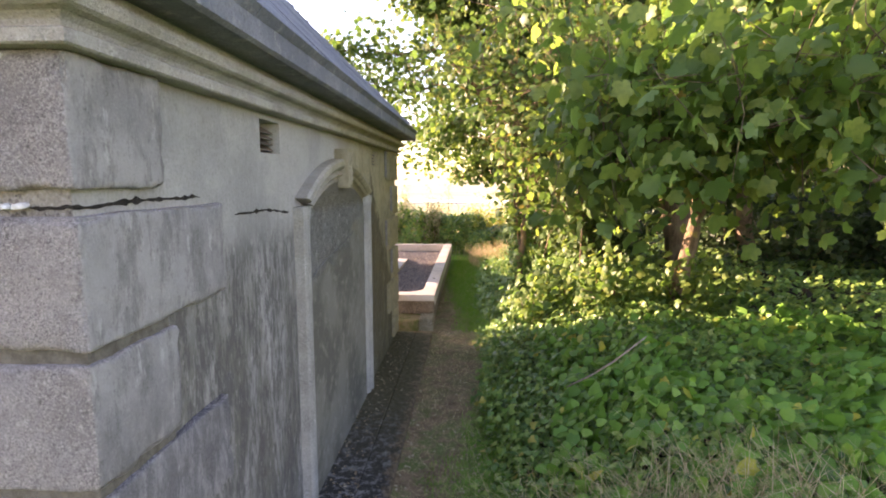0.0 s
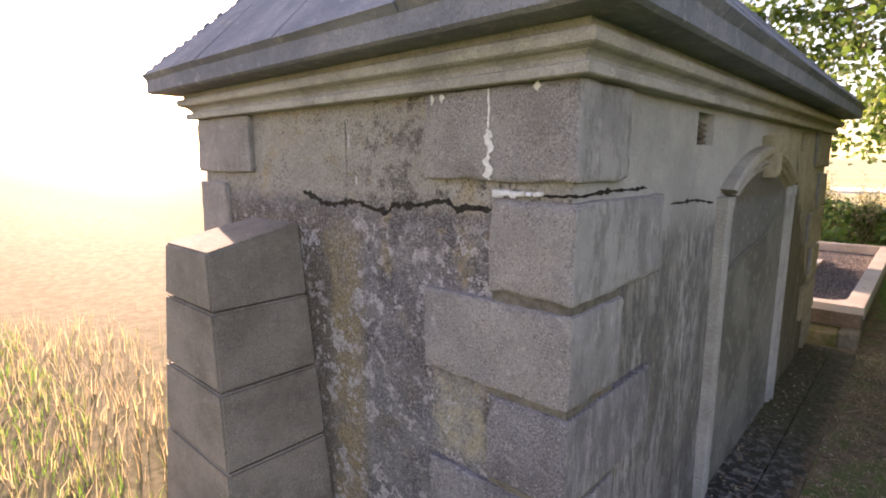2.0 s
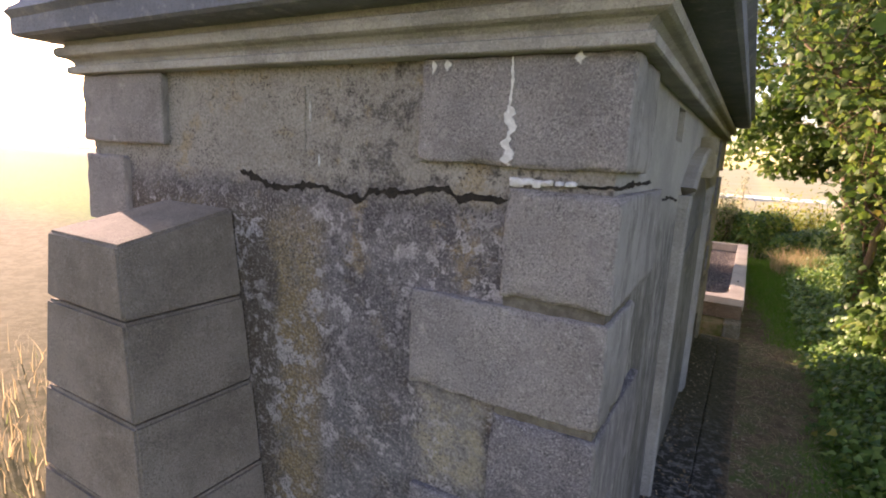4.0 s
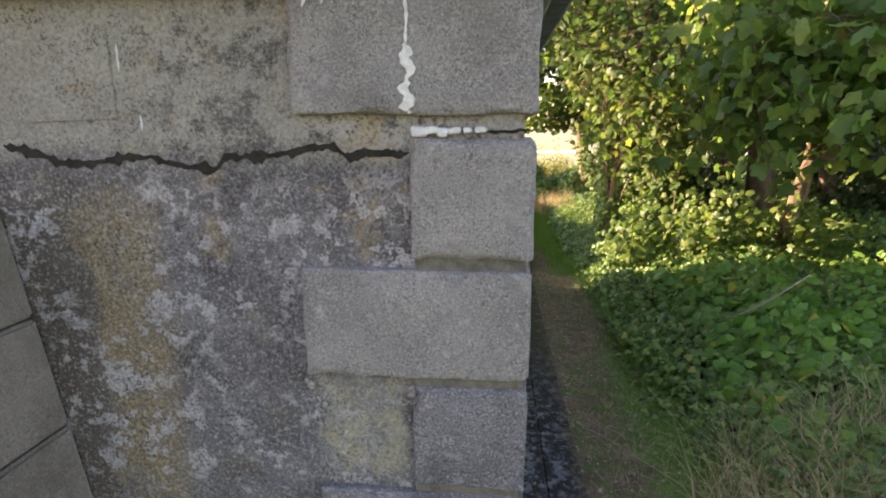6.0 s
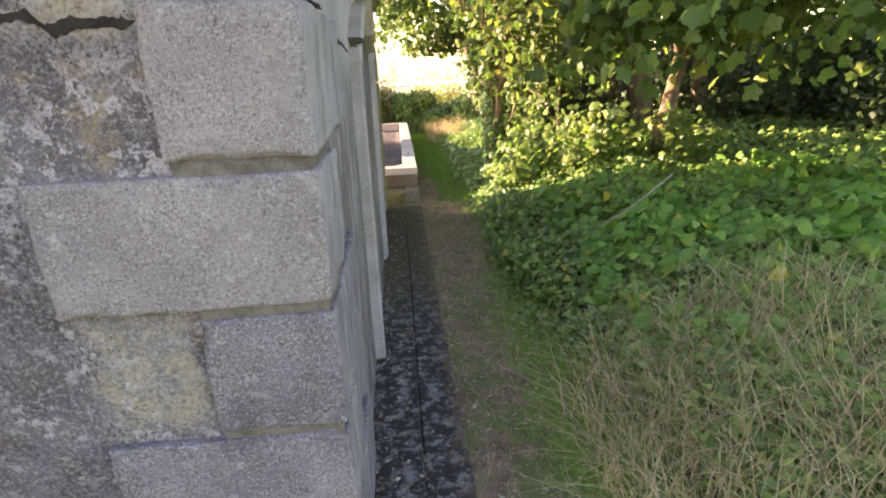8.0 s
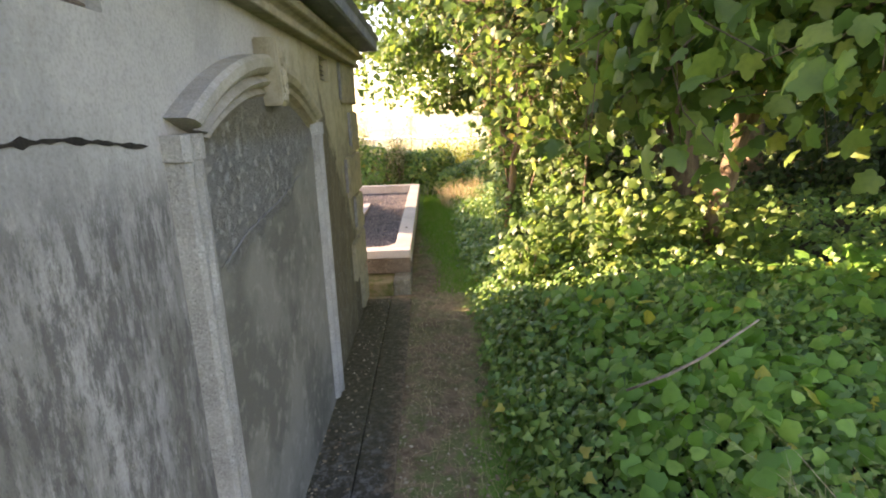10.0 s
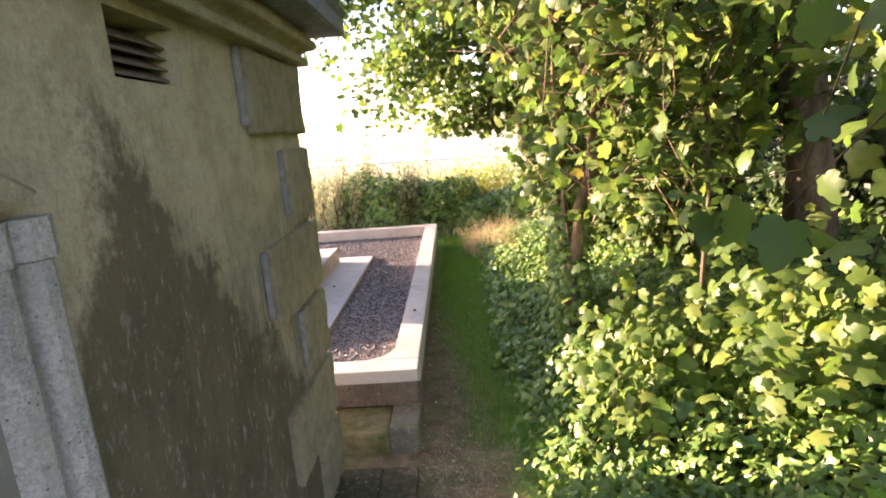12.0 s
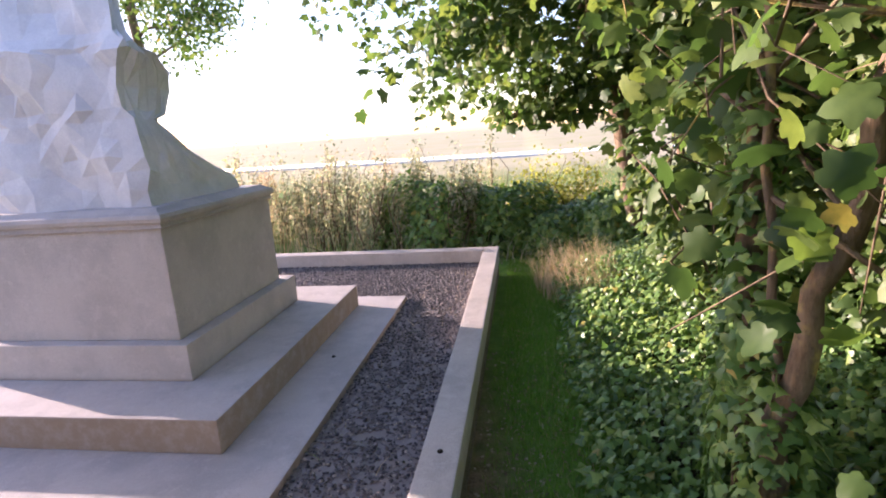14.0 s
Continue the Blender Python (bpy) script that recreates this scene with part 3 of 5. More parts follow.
IVY = fan(mirrored([(0.0, 0.05), (0.28, -0.08, -0.03), (0.52, 0.22, -0.08), (0.27, 0.45, -0.02), (0.0, 1.0, -0.10)]), (0, 0.35, 0.05))
HEART = fan(mirrored([(0.0, 0.0), (0.25, -0.12, 0.0), (0.46, 0.15, -0.05), (0.36, 0.55, -0.07), (0.0, 1.0, -0.12)]), (0, 0.35, 0.06))
MAPLE = fan(mirrored([(0.0, 0.0), (0.22, -0.10, -0.03), (0.50, 0.04, -0.10), (0.40, 0.20, -0.02), (0.58, 0.52, -0.12), (0.31, 0.56, -0.02), (0.0, 1.0, -0.14)]), (0, 0.3, 0.06))
SYCAMORE = fan(mirrored([(0.0, 0.0), (0.12, -0.09, 0.0), (0.32, -0.08, -0.04), (0.43, 0.07, -0.09), (0.37, 0.20, -0.03), (0.56, 0.40, -0.13), (0.49, 0.53, -0.10), (0.29, 0.60, -0.02), (0.19, 0.85, -0.09), (0.0, 1.0, -0.16)]), (0, 0.3, 0.07))
SMALL = (np.array([(0, 0, 0), (0.34, 0.45, -0.06), (0, 1, -0.1), (-0.34, 0.45, -0.06)], dtype=float), [(0, 1, 2), (0, 2, 3)])


def leaves(name, shape, points, normals, sizes, material, rng, droop=0.0):
    """One mesh of leaves: each at its point, facing its normal, turned at random."""
    pat, faces = shape
    n = len(points)
    nz = normals / (np.linalg.norm(normals, axis=1, keepdims=True) + 1e-9)
    t = rng.normal(size=(n, 3))
    t[:, 2] -= droop
    t -= (t * nz).sum(1, keepdims=True) * nz
    t /= np.linalg.norm(t, axis=1, keepdims=True) + 1e-9
    s = np.cross(t, nz)
    v = pat[None] * sizes[:, None, None]
    verts = points[:, None] + v[..., 0:1] * s[:, None] + v[..., 1:2] * t[:, None] + v[..., 2:3] * nz[:, None]
    return raw_mesh(name, verts.reshape(-1, 3), faces, n, len(pat), material)


def blades(name, roots, heights, lean, width, material, rng, wild=0.28):
    """Grass: bent blades of three segments each."""
    n = len(roots)
    ang = rng.uniform(0, 2 * np.pi, n)
    side = np.stack([np.cos(ang), np.sin(ang), np.zeros(n)], 1)
    bend = lean + rng.normal(scale=wild, size=(n, 3))
    bend[:, 2] = 0
    rows = []
    for f in (0.0, 0.4, 0.75, 1.0):
        mid = roots + np.array([0, 0, 1.0]) * (heights * (f - 0.18 * f * f * np.linalg.norm(bend, axis=1)))[:, None] + bend * (heights * f * f)[:, None]
        w = width * (1 - f * 0.95) * 0.5
        rows += [mid - side * w, mid + side * w]
    verts = np.stack(rows, 1).reshape(-1, 3)
    return raw_mesh(name, verts, [(0, 1, 3, 2), (2, 3, 5, 4), (4, 5, 7, 6)], n, 8, material)


def smoothstep(a, b, v):
    u = np.clip((v - a) / (b - a), 0, 1)
    return u * u * (3 - 2 * u)


def waves(x, y):
    return (np.sin(1.7 * x + 0.6 * y + 1) * np.cos(1.3 * y - 0.4 * x) * 0.5 + np.sin(3.9 * x - 1.1 * y) * np.cos(3.1 * y + 0.7 * x) * 0.28
            + np.sin(7.3 * x + 2.2 * y) * np.cos(6.1 * y - 1.9 * x) * 0.14)


def ground_z(x, y):
    """The ground's height: a level path, a bank of growth on its one side."""
    x, y = np.asarray(x, float), np.asarray(y, float)
    bank = smoothstep(0.85, 2.6, x) * (0.34 + 0.07 * waves(x, y)) * smoothstep(-3, 0.2, y)
    bank = bank * (1 - 0.75 * smoothstep(10.5, 13, y)) * (1 - 0.4 * smoothstep(14, 40, x))
    z = -0.05 + bank + 0.012 * waves(x * 2, y * 2) + 0.05 * smoothstep(4, 7, y) * (1 - smoothstep(12, 16, y))
    return z


def ragged(along, across, lo, hi, lift, plane, seed, n=40, trend=None):
    """A ragged flat patch on a wall: along from..to, across its middle line, half widths."""
    rng = np.random.default_rng(seed)
    bm = bmesh.new()
    u = np.linspace(along[0], along[1], n)
    walkv = np.cumsum(rng.normal(scale=1.0, size=n))
    walkv -= np.linspace(walkv[0], walkv[-1], n)
    mid = across + walkv * lo * 0.5
    if trend:
        mid = mid + np.interp(u, trend[0], trend[1])
    soft = plane == "front_up"
    wid = np.abs(rng.normal(scale=1, size=n)) ** (1.0 if soft else 1.5) * (hi - lo) + lo
    wid = np.convolve(wid, (0.25, 0.5, 0.25) if soft else (0.15, 0.7, 0.15), "same") * np.clip(np.minimum(np.arange(n), n - 1 - np.arange(n)) / 3, 0.15, 1)
    rows = []
    for d in (-1, 1):
        row = []
        for a, m, w in zip(u, mid, wid):
            p = {"front": (a, -lift + Y0, m + d * w), "side": (X1 + lift, a, m + d * w), "front_up": (m + d * w, -lift + Y0, a)}[plane]
            row.append(bm.verts.new(p))
        rows.append(row)
    for k in range(n - 1):
        bm.faces.new((rows[0][k], rows[0][k + 1], rows[1][k + 1], rows[1][k]))
    bmesh.ops.recalc_face_normals(bm, faces=bm.faces)
    r = bmesh.ops.extrude_face_region(bm, geom=bm.faces[:])
    d = Vector((0, 0.004, 0)) if plane != "side" else Vector((-0.004, 0, 0))
    for v in r["geom"]:
        if isinstance(v, bmesh.types.BMVert):
            v.co += d
    bmesh.ops.recalc_face_normals(bm, faces=bm.faces)
    return bm


# ---- ground ----
def build_ground():
    near_x = np.concatenate([-np.geomspace(1500, 6, 22), np.arange(-5.6, 0.3, 0.4), np.arange(0.36, 4, 0.09), np.arange(4, 10, 0.3), np.geomspace(10.5, 1500, 20)])
    near_y = np.concatenate([-np.geomspace(800, 4, 16), np.arange(-3.7, 12, 0.14), np.arange(12, 24, 0.5), np.geomspace(25, 2600, 26)])
    gx, gy = np.meshgrid(near_x, near_y)
    gz = ground_z(gx, gy)
    v = np.stack([gx, gy, gz], -1).reshape(-1, 3)
    w, h = len(near_x), len(near_y)
    i, j = np.meshgrid(np.arange(w - 1), np.arange(h - 1))
    a = (j * w + i).ravel()
    me = bpy.data.meshes.new("ground")
    me.from_pydata(v.tolist(), [], np.stack([a, a + 1, a + w + 1, a + w], 1).tolist())
    for p in me.polygons:
        p.use_smooth = True
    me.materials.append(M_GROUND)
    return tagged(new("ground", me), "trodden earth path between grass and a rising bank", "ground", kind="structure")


build_ground()
water = part("water", boxed(-400, 300, 35, 39.5, -0.3, 0.06), M_WATER)
tagged(water, "pale strip of still water across the far field", "water", kind="structure")

# ---- the mausoleum ----
X0, X1, Y0, Y1, TOP = -2.42, 0.0, 0.0, 4.72, 2.0
IN = 0.03
tomb = thing("mausoleum", "weathered grey stone mausoleum with stepped cornice and slab roof", "mausoleum")


def wall_with_holes(name, plane, a0, a1, z0, z1, face, thick, holes, material):
    """A wall of cells round rectangular holes. plane 'x': lies at x = face and runs along y."""
    bm = bmesh.new()
    us = sorted({a0, a1, *[h[0] for h in holes], *[h[1] for h in holes]})
    zs = sorted({z0, z1, *[h[2] for h in holes], *[h[3] for h in holes]})
    for i in range(len(us) - 1):
        for j in range(len(zs) - 1):
            cu, cz = (us[i] + us[i + 1]) / 2, (zs[j] + zs[j + 1]) / 2
            if any(h[0] < cu < h[1] and h[2] < cz < h[3] for h in holes):
                continue
            if plane == "x":
                box(bm, face - thick, face, us[i], us[i + 1], zs[j], zs[j + 1])
            else:
                box(bm, us[i], us[i + 1], face, face + thick, zs[j], zs[j + 1])
    bmesh.ops.remove_doubles(bm, verts=bm.verts, dist=0.0005)
    seen = {}
    for f in bm.faces:
        seen.setdefault(tuple(round(c, 3) for c in f.calc_center_median()), []).append(f)
    bmesh.ops.delete(bm, geom=[f for fs in seen.values() if len(fs) > 1 for f in fs], context="FACES")
    return part(name, bm, material, tomb)


VENTS = [(1.06, 1.28, 1.84, 1.975), (3.41, 3.69, 1.835, 1.975)]
side_wall = wall_with_holes("side_wall", "x", Y0 + IN, Y1 - IN, -0.1, 2.02, X1 - IN, 0.35, VENTS, M_SIDE)
front_wall = wall_with_holes("front_wall", "y", X0 + IN, X1 - IN - 0.352, -0.1, 2.02, Y0 + IN, 0.35, [], M_FRONT)
back_wall = wall_with_holes("back_wall", "y", X0 + IN, X1 - IN - 0.352, -0.1, 2.02, Y1 - IN - 0.35, 0.35, [], M_SIDE)
part("far_side_wall", boxed(X0 + IN, X0 + IN + 0.35, Y0 + IN + 0.352, Y1 - IN - 0.352, -0.1, 2.02), M_SIDE, tomb)
part("front_wall_end", boxed(X1 - IN - 0.352, X1 - IN - 0.001, Y0 + IN - 0.001, Y0 + IN + 0.02, -0.1, 2.02), M_FRONT, tomb)

# corner stones: bottom, top, length on the front, length on the side
ROWS_Q = [(1.712, 2.0, 0.60, 0.34), (1.355, 1.657, 0.308, 0.66), (1.026, 1.328, 0.60, 0.36), (0.70, 1.003, 0.308, 0.64), (0.375, 0.677, 0.58, 0.36), (0.045, 0.35, 0.318, 0.64)]
for k, (z0, z1, fl, sl) in enumerate(ROWS_Q):
    for cx, cy, sx, sy, wall in ((X1, Y0, -1, 1, front_wall), (X1, Y1, -1, -1, side_wall), (X0, Y0, 1, 1, front_wall)):
        b = 0.33 if (cy == Y1 and k % 2 == 1) else (0.64 if cy == Y1 else sl)
        xa, xb = sorted((cx, cx + sx * fl))
        ya, yb = sorted((cy, cy + sy * b))
        part("quoin", worn_block(xa, xb, ya, yb, z0, z1, k + cx * 2 + cy * 5), M_QUOIN if k in (0, 1, 2) else M_QUOIN_OLD, wall)

# dirty bedding mortar set back between the stones of the near corner
for (z0, z1, fl, sl), (lo0, lo1, lf, ls) in zip(ROWS_Q[1:], ROWS_Q[2:]):
    part("bed_joint", boxed(-0.300, -0.016, 0.016, 0.325, lo1 - 0.012, z0 + 0.012, jitter=0.002), M_BED, front_wall)

# cornice and roof
cornice = bmesh.new()
PROFILE = [(-0.10, 2.0), (0.030, 2.0), (0.036, 2.004), (0.036, 2.029), (0.031, 2.033), (0.012, 2.036), (0.018, 2.050), (0.034, 2.062), (0.056, 2.067),
           (0.067, 2.073), (0.072, 2.090), (0.067, 2.106), (0.055, 2.112), (0.040, 2.113), (0.040, 2.137), (-0.2, 2.137)]
ring_sweep(cornice, PROFILE, X0, X1, Y0, Y1)
part("cornice", cornice, M_CORNICE, tomb, "moulded stone cornice with a listel and a roll")
roof = bmesh.new()
RISE = 1.0
half = (X1 - X0) / 2
out = 0.18
loops = ring_sweep(roof, [(-0.1, 2.136), (0.165, 2.138), (out, 2.148), (out, 2.225), (out - 0.015, 2.24)], X0, X1, Y0, Y1)
top_in = half - 0.02
z_top = 2.24 + (top_in + out - 0.015) * RISE
peak = [roof.verts.new(c) for c in ((X0 + top_in, Y0 + top_in, z_top), (X1 - top_in, Y0 + top_in, z_top), (X1 - top_in, Y1 - top_in, z_top), (X0 + top_in, Y1 - top_in, z_top))]
for i in range(4):
    j = (i + 1) % 4
    roof.faces.new((loops[-1][i], loops[-1][j], peak[j], peak[i]))
roof.faces.new(peak)
roof_ob = part("roof", roof, M_ROOF, tomb, "dark blue-grey hipped stone roof")
# overlapping slab courses on the two slopes that are seen
for c in range(4):
    s0, s1 = c * 0.31, c * 0.31 + 0.33
    for face in ("side", "front"):
        lo, hi = (Y0, Y1) if face == "side" else (X0, X1)
        a0, a1 = lo - out + s0, hi + out - s0
        n = max(1, round((a1 - a0) / 0.72))
        for k in range(n):
            u0, u1 = a0 + (a1 - a0) * k / n + 0.004, a0 + (a1 - a0) * (k + 1) / n - 0.004
            cut0, cut1 = (0.33 if k == 0 else 0), (0.33 if k == n - 1 else 0)
            bm = bmesh.new()
            vs = []
            for lift in (0.0, 0.035):
                for u, s in ((u0, s0), (u1, s0), (u1 - cut1, s1), (u0 + cut0, s1)):
                    w = (X1 if face == "side" else -Y0) + out - s + lift * 0.7
                    z = 2.215 + s * RISE + lift * 0.7 + random.uniform(-0.004, 0.004)
                    vs.append(bm.verts.new((w, u, z) if face == "side" else (u, -w, z)))
            for f in ((0, 1, 2, 3), (7, 6, 5, 4), (0, 4, 5, 1), (1, 5, 6, 2), (2, 6, 7, 3), (3, 7, 4, 0)):
                bm.faces.new([vs[i] for i in f])
            bmesh.ops.recalc_face_normals(bm, faces=bm.faces)
            part("roof_slab", bm, M_ROOF, roof_ob)

# mossy lumps along the hips
rng = np.random.default_rng(17)
for cx, cy, sx, sy in ((X1, Y1, -1, -1), (X1, Y0, -1, 1), (X0, Y0, 1, 1)):
    bm = bmesh.new()
    for k in range(46):
        s = 0.02 + k * 0.030 + rng.uniform(-0.01, 0.01)
        r = bmesh.ops.create_icosphere(bm, subdivisions=1, radius=rng.uniform(0.018, 0.034))
        o = Vector((cx + (-sx) * out + sx * s, cy + (-sy) * out + sy * s, 2.24 + s * RISE))
        for v in r["verts"]:
            v.co = o + v.co * rng.uniform(0.75, 1.2)
    part("hip_ridge", bm, M_ROOF, roof_ob, "rough mossy hip ridge")

# vents with slats
for y0, y1, z0, z1 in VENTS:
    # near-black backing stands in for the shade inside the vent
    bm = boxed(X1 - IN - 0.20, X1 - IN - 0.16, y0, y1, z0, z1)
    vent = part("vent", bm, M_CRACK, tomb, "small rectangular vent with rusted slats")
    for k in range(5):
        z = z0 + 0.006 + (z1 - z0 - 0.02) * k / 4.6
        sl = boxed(X1 - IN - 0.085, X1 - IN - 0.03, y0, y1, -0.003, 0.003, bevel=0.001)
        for v in sl.verts:
            v.co.z = z - (v.co.x - (X1 - IN - 0.06)) * 0.55 + v.co.z
        part("slat", sl, M_VENT, vent)

# blind arch on the side wall
AY, HALF_OUT, HALF_IN, SPRING_OUT, SPRING = 2.26, 0.81, 0.62, 1.64, 1.58
WX = X1 - IN


def arc_pts(half_w, rise, n=26, spring=SPRING):
    r = (half_w ** 2 + rise ** 2) / (2 * rise)
    a = math.asin(half_w / r)
    return [(AY + r * math.sin(-a + 2 * a * i / n), spring + rise - r + r * math.cos(-a + 2 * a * i / n)) for i in range(n + 1)]


infill = bmesh.new()
arch_in = arc_pts(HALF_IN, 0.13)
front = [infill.verts.new((WX + 0.018, y, z)) for y, z in [(AY - 0.72, 0.0), (AY - 0.72, 1.56)] + arch_in + [(AY + 0.72, 1.56), (AY + 0.72, 0.0)]]
back = [infill.verts.new((WX - 0.02, v.co.y, v.co.z)) for v in front]
infill.faces.new(front)
for i in range(len(front) - 1):
    infill.faces.new((front[i], back[i], back[i + 1], front[i + 1]))
bmesh.ops.recalc_face_normals(infill, faces=infill.faces)
arch = part("blind_arch", infill, M_INFILL, tomb, "blocked arched opening filled with rough concrete")
mould = bmesh.new()
section = [(0.0, 0.000), (0.016, 0.0), (0.032, 0.014), (0.010, 0.036), (0.042, 0.048), (0.054, 0.066), (0.022, 0.090), (0.052, 0.104), (0.068, 0.128), (0.068, 0.165), (0.056, 0.180), (0.0, 0.182)]
rings = []
N = 28
for i in range(N + 1):
    pi, po = arc_pts(HALF_IN, 0.13, N)[i], arc_pts(HALF_OUT, 0.215, N, SPRING_OUT)[i]
    ring = []
    for o, t in section:
        f = t / 0.182
        ring.append(mould.verts.new((WX + o, pi[0] + (po[0] - pi[0]) * f, pi[1] + (po[1] - pi[1]) * f)))
    rings.append(ring)
for a, b in zip(rings, rings[1:]):
    for k in range(len(section) - 1):
        mould.faces.new((a[k], b[k], b[k + 1], a[k + 1]))
mould.faces.new(rings[0])
mould.faces.new(rings[-1])
bmesh.ops.recalc_face_normals(mould, faces=mould.faces)
part("archivolt", mould, M_CORNICE, arch, "moulded stone arch band")
key = bmesh.new()
vs = [key.verts.new((x, y, z)) for x in (WX, WX + 0.085) for y, z in ((AY - 0.05, 1.675), (AY + 0.05, 1.675), (AY + 0.065, 1.915), (AY - 0.065, 1.915))]
for f in ((4, 5, 6, 7), (0, 1, 5, 4), (1, 2, 6, 5), (2, 3, 7, 6), (3, 0, 4, 7), (3, 2, 1, 0)):
    key.faces.new([vs[i] for i in f])
bmesh.ops.bevel(key, geom=key.edges[:], offset=0.006, segments=2, affect="EDGES")
rng = np.random.default_rng(5)
for k in range(40):
    y, z = AY + rng.uniform(-0.03, 0.03), rng.uniform(1.70, 1.88)
    r = bmesh.ops.create_icosphere(key, subdivisions=1, radius=rng.uniform(0.009, 0.016))
    for v in r["verts"]:
        v.co = Vector((WX + 0.085 + v.co.x * 0.9, y + v.co.y, z + v.co.z * 1.3))
bmesh.ops.recalc_face_normals(key, faces=key.faces)
part("keystone", key, M_CORNICE, arch, "carved keystone with a pitted vermiculated face")
for sgn in (-1, 1):
    for name, z0, z1, prof in (("jamb", 0.02, 1.535, [(0.695, 0.012), (0.70, 0.03), (0.715, 0.042), (0.74, 0.046), (0.757, 0.038), (0.760, 0.020), (0.768, 0.020), (0.775, 0.040), (0.79, 0.052), (0.812, 0.054), (0.828, 0.044), (0.834, 0.0)]),
                               ("impost", 1.537, 1.60, [(0.682, 0.014), (0.688, 0.034), (0.71, 0.049), (0.742, 0.052), (0.762, 0.036), (0.77, 0.034), (0.785, 0.052), (0.815, 0.060), (0.838, 0.048), (0.842, 0.0)])):
        bm = bmesh.new()
        lo = [bm.verts.new((WX + o, AY + sgn * u, z0)) for u, o in prof]
        hi = [bm.verts.new((WX + o, AY + sgn * u, z1)) for u, o in prof]
        for k in range(len(prof) - 1):
            bm.faces.new((lo[k], lo[k + 1], hi[k + 1], hi[k]))
        bm.faces.new(hi)
        bm.faces.new(lo)
        bmesh.ops.recalc_face_normals(bm, faces=bm.faces)
        part(name, bm, M_JAMB, arch)

part("crack", ragged((1.62, 2.6), 0.0, 0.0022, 0.004, -IN + 0.0205, "side", 60, 70, ((1.62, 1.9, 2.3, 2.6), (1.22, 1.27, 1.31, 1.37))), M_JOINT, arch, "diagonal joint between concrete slabs")

# ledges along the foot of the side wall
ledge = part("ledge", boxed(-0.05, 0.185, -0.25, 4.74, -0.12, 0.0, bevel=0.008), M_LEDGE, tomb, "blackened concrete ledge with lichen")
part("ledge", boxed(0.187, 0.375, -0.25, 4.74, -0.12, -0.004, bevel=0.008), M_LEDGE, tomb, "blackened concrete ledge with lichen")

# coursed buttress leaning against the front, wider at its foot
buttress = thing("buttress", "coursed grey stone buttress leaning against the mausoleum front", "buttress")
for z0, z1, z2 in ((-0.1, 0.485, 0.485), (0.492, 0.818, 0.818), (0.825, 1.152, 1.152), (1.159, 1.40, 1.49)):
    bm = bmesh.new()
    foot, head = [], []
    for y, ztop in ((-0.42, z1), (0.028, z2)):
        for x, spread in ((-1.86, -0.10), (-1.43, 0.17)):
            for level, z in ((foot, z0), (head, ztop)):
                level.append(bm.verts.new((x + spread * (1.40 - z) * 0.9, y - (0.04 * (1.40 - z) if y < 0 else 0), z)))
    for f in ((foot[1], foot[0], foot[2], foot[3]), (head[0], head[1], head[3], head[2]), (foot[0], foot[1], head[1], head[0]),
              (foot[1], foot[3], head[3], head[1]), (foot[3], foot[2], head[2], head[3]), (foot[2], foot[0], head[0], head[2])):
        bm.faces.new(f)
    bmesh.ops.recalc_face_normals(bm, faces=bm.faces)
    bmesh.ops.bevel(bm, geom=bm.edges[:], offset=0.010, segments=2, affect="EDGES")
    part("course", bm, M_BUTTRESS, buttress)


# cracks and repairs
# cracks are thin raised strips, their inner shade painted near black
part("crack", ragged((-1.40, -0.312), 1.60, 0.004, 0.010, -IN + 0.003, "front", 3, 110, ((-1.40, -1.335, -1.25, -1.16, -0.99, -0.90, -0.815, -0.79, -0.68, -0.50, -0.466, -0.447, -0.31), (0.037, 0.032, 0.002, -0.008, 0.012, -0.018, -0.022, 0.014, 0.022, 0.044, 0.014, 0.028, 0.022))), M_CRACK, front_wall, "jagged open crack")
part("crack", ragged((-0.47, -0.312), 1.622, 0.005, 0.010, -IN + 0.004, "front", 13, 22), M_CRACK, front_wall, "jagged open crack")
part("crack", ragged((0.80, 1.36), 1.60, 0.002, 0.006, -IN + 0.003, "side", 4, 36, ((0.8, 1.1, 1.36), (0.006, 0.004, -0.02))), M_CRACK, side_wall, "jagged open crack")
part("crack", ragged((0.0, 0.56), 1.678, 0.002, 0.005, -IN + 0.004, "side", 8, 40), M_CRACK, side_wall, "jagged open crack")
part("crack", ragged((-0.13, 0.0), 1.676, 0.003, 0.007, -IN + 0.004, "front", 18, 14), M_CRACK, front_wall, "jagged open crack")
part("white_mortar", ragged((1.715, 1.795), -0.308, 0.008, 0.015, 0.003, "front_up", 6, 20), M_MORTAR, front_wall, "white lime mortar smeared in a crack")
part("white_mortar", ragged((1.79, 1.875), -0.314, 0.007, 0.013, 0.0034, "front_up", 16, 20), M_MORTAR, front_wall, "white lime mortar smeared in a crack")
part("white_mortar", ragged((1.87, 1.998), -0.313, 0.0015, 0.004, 0.003, "front_up", 7, 30), M_MORTAR, front_wall, "white lime mortar smeared in a crack")
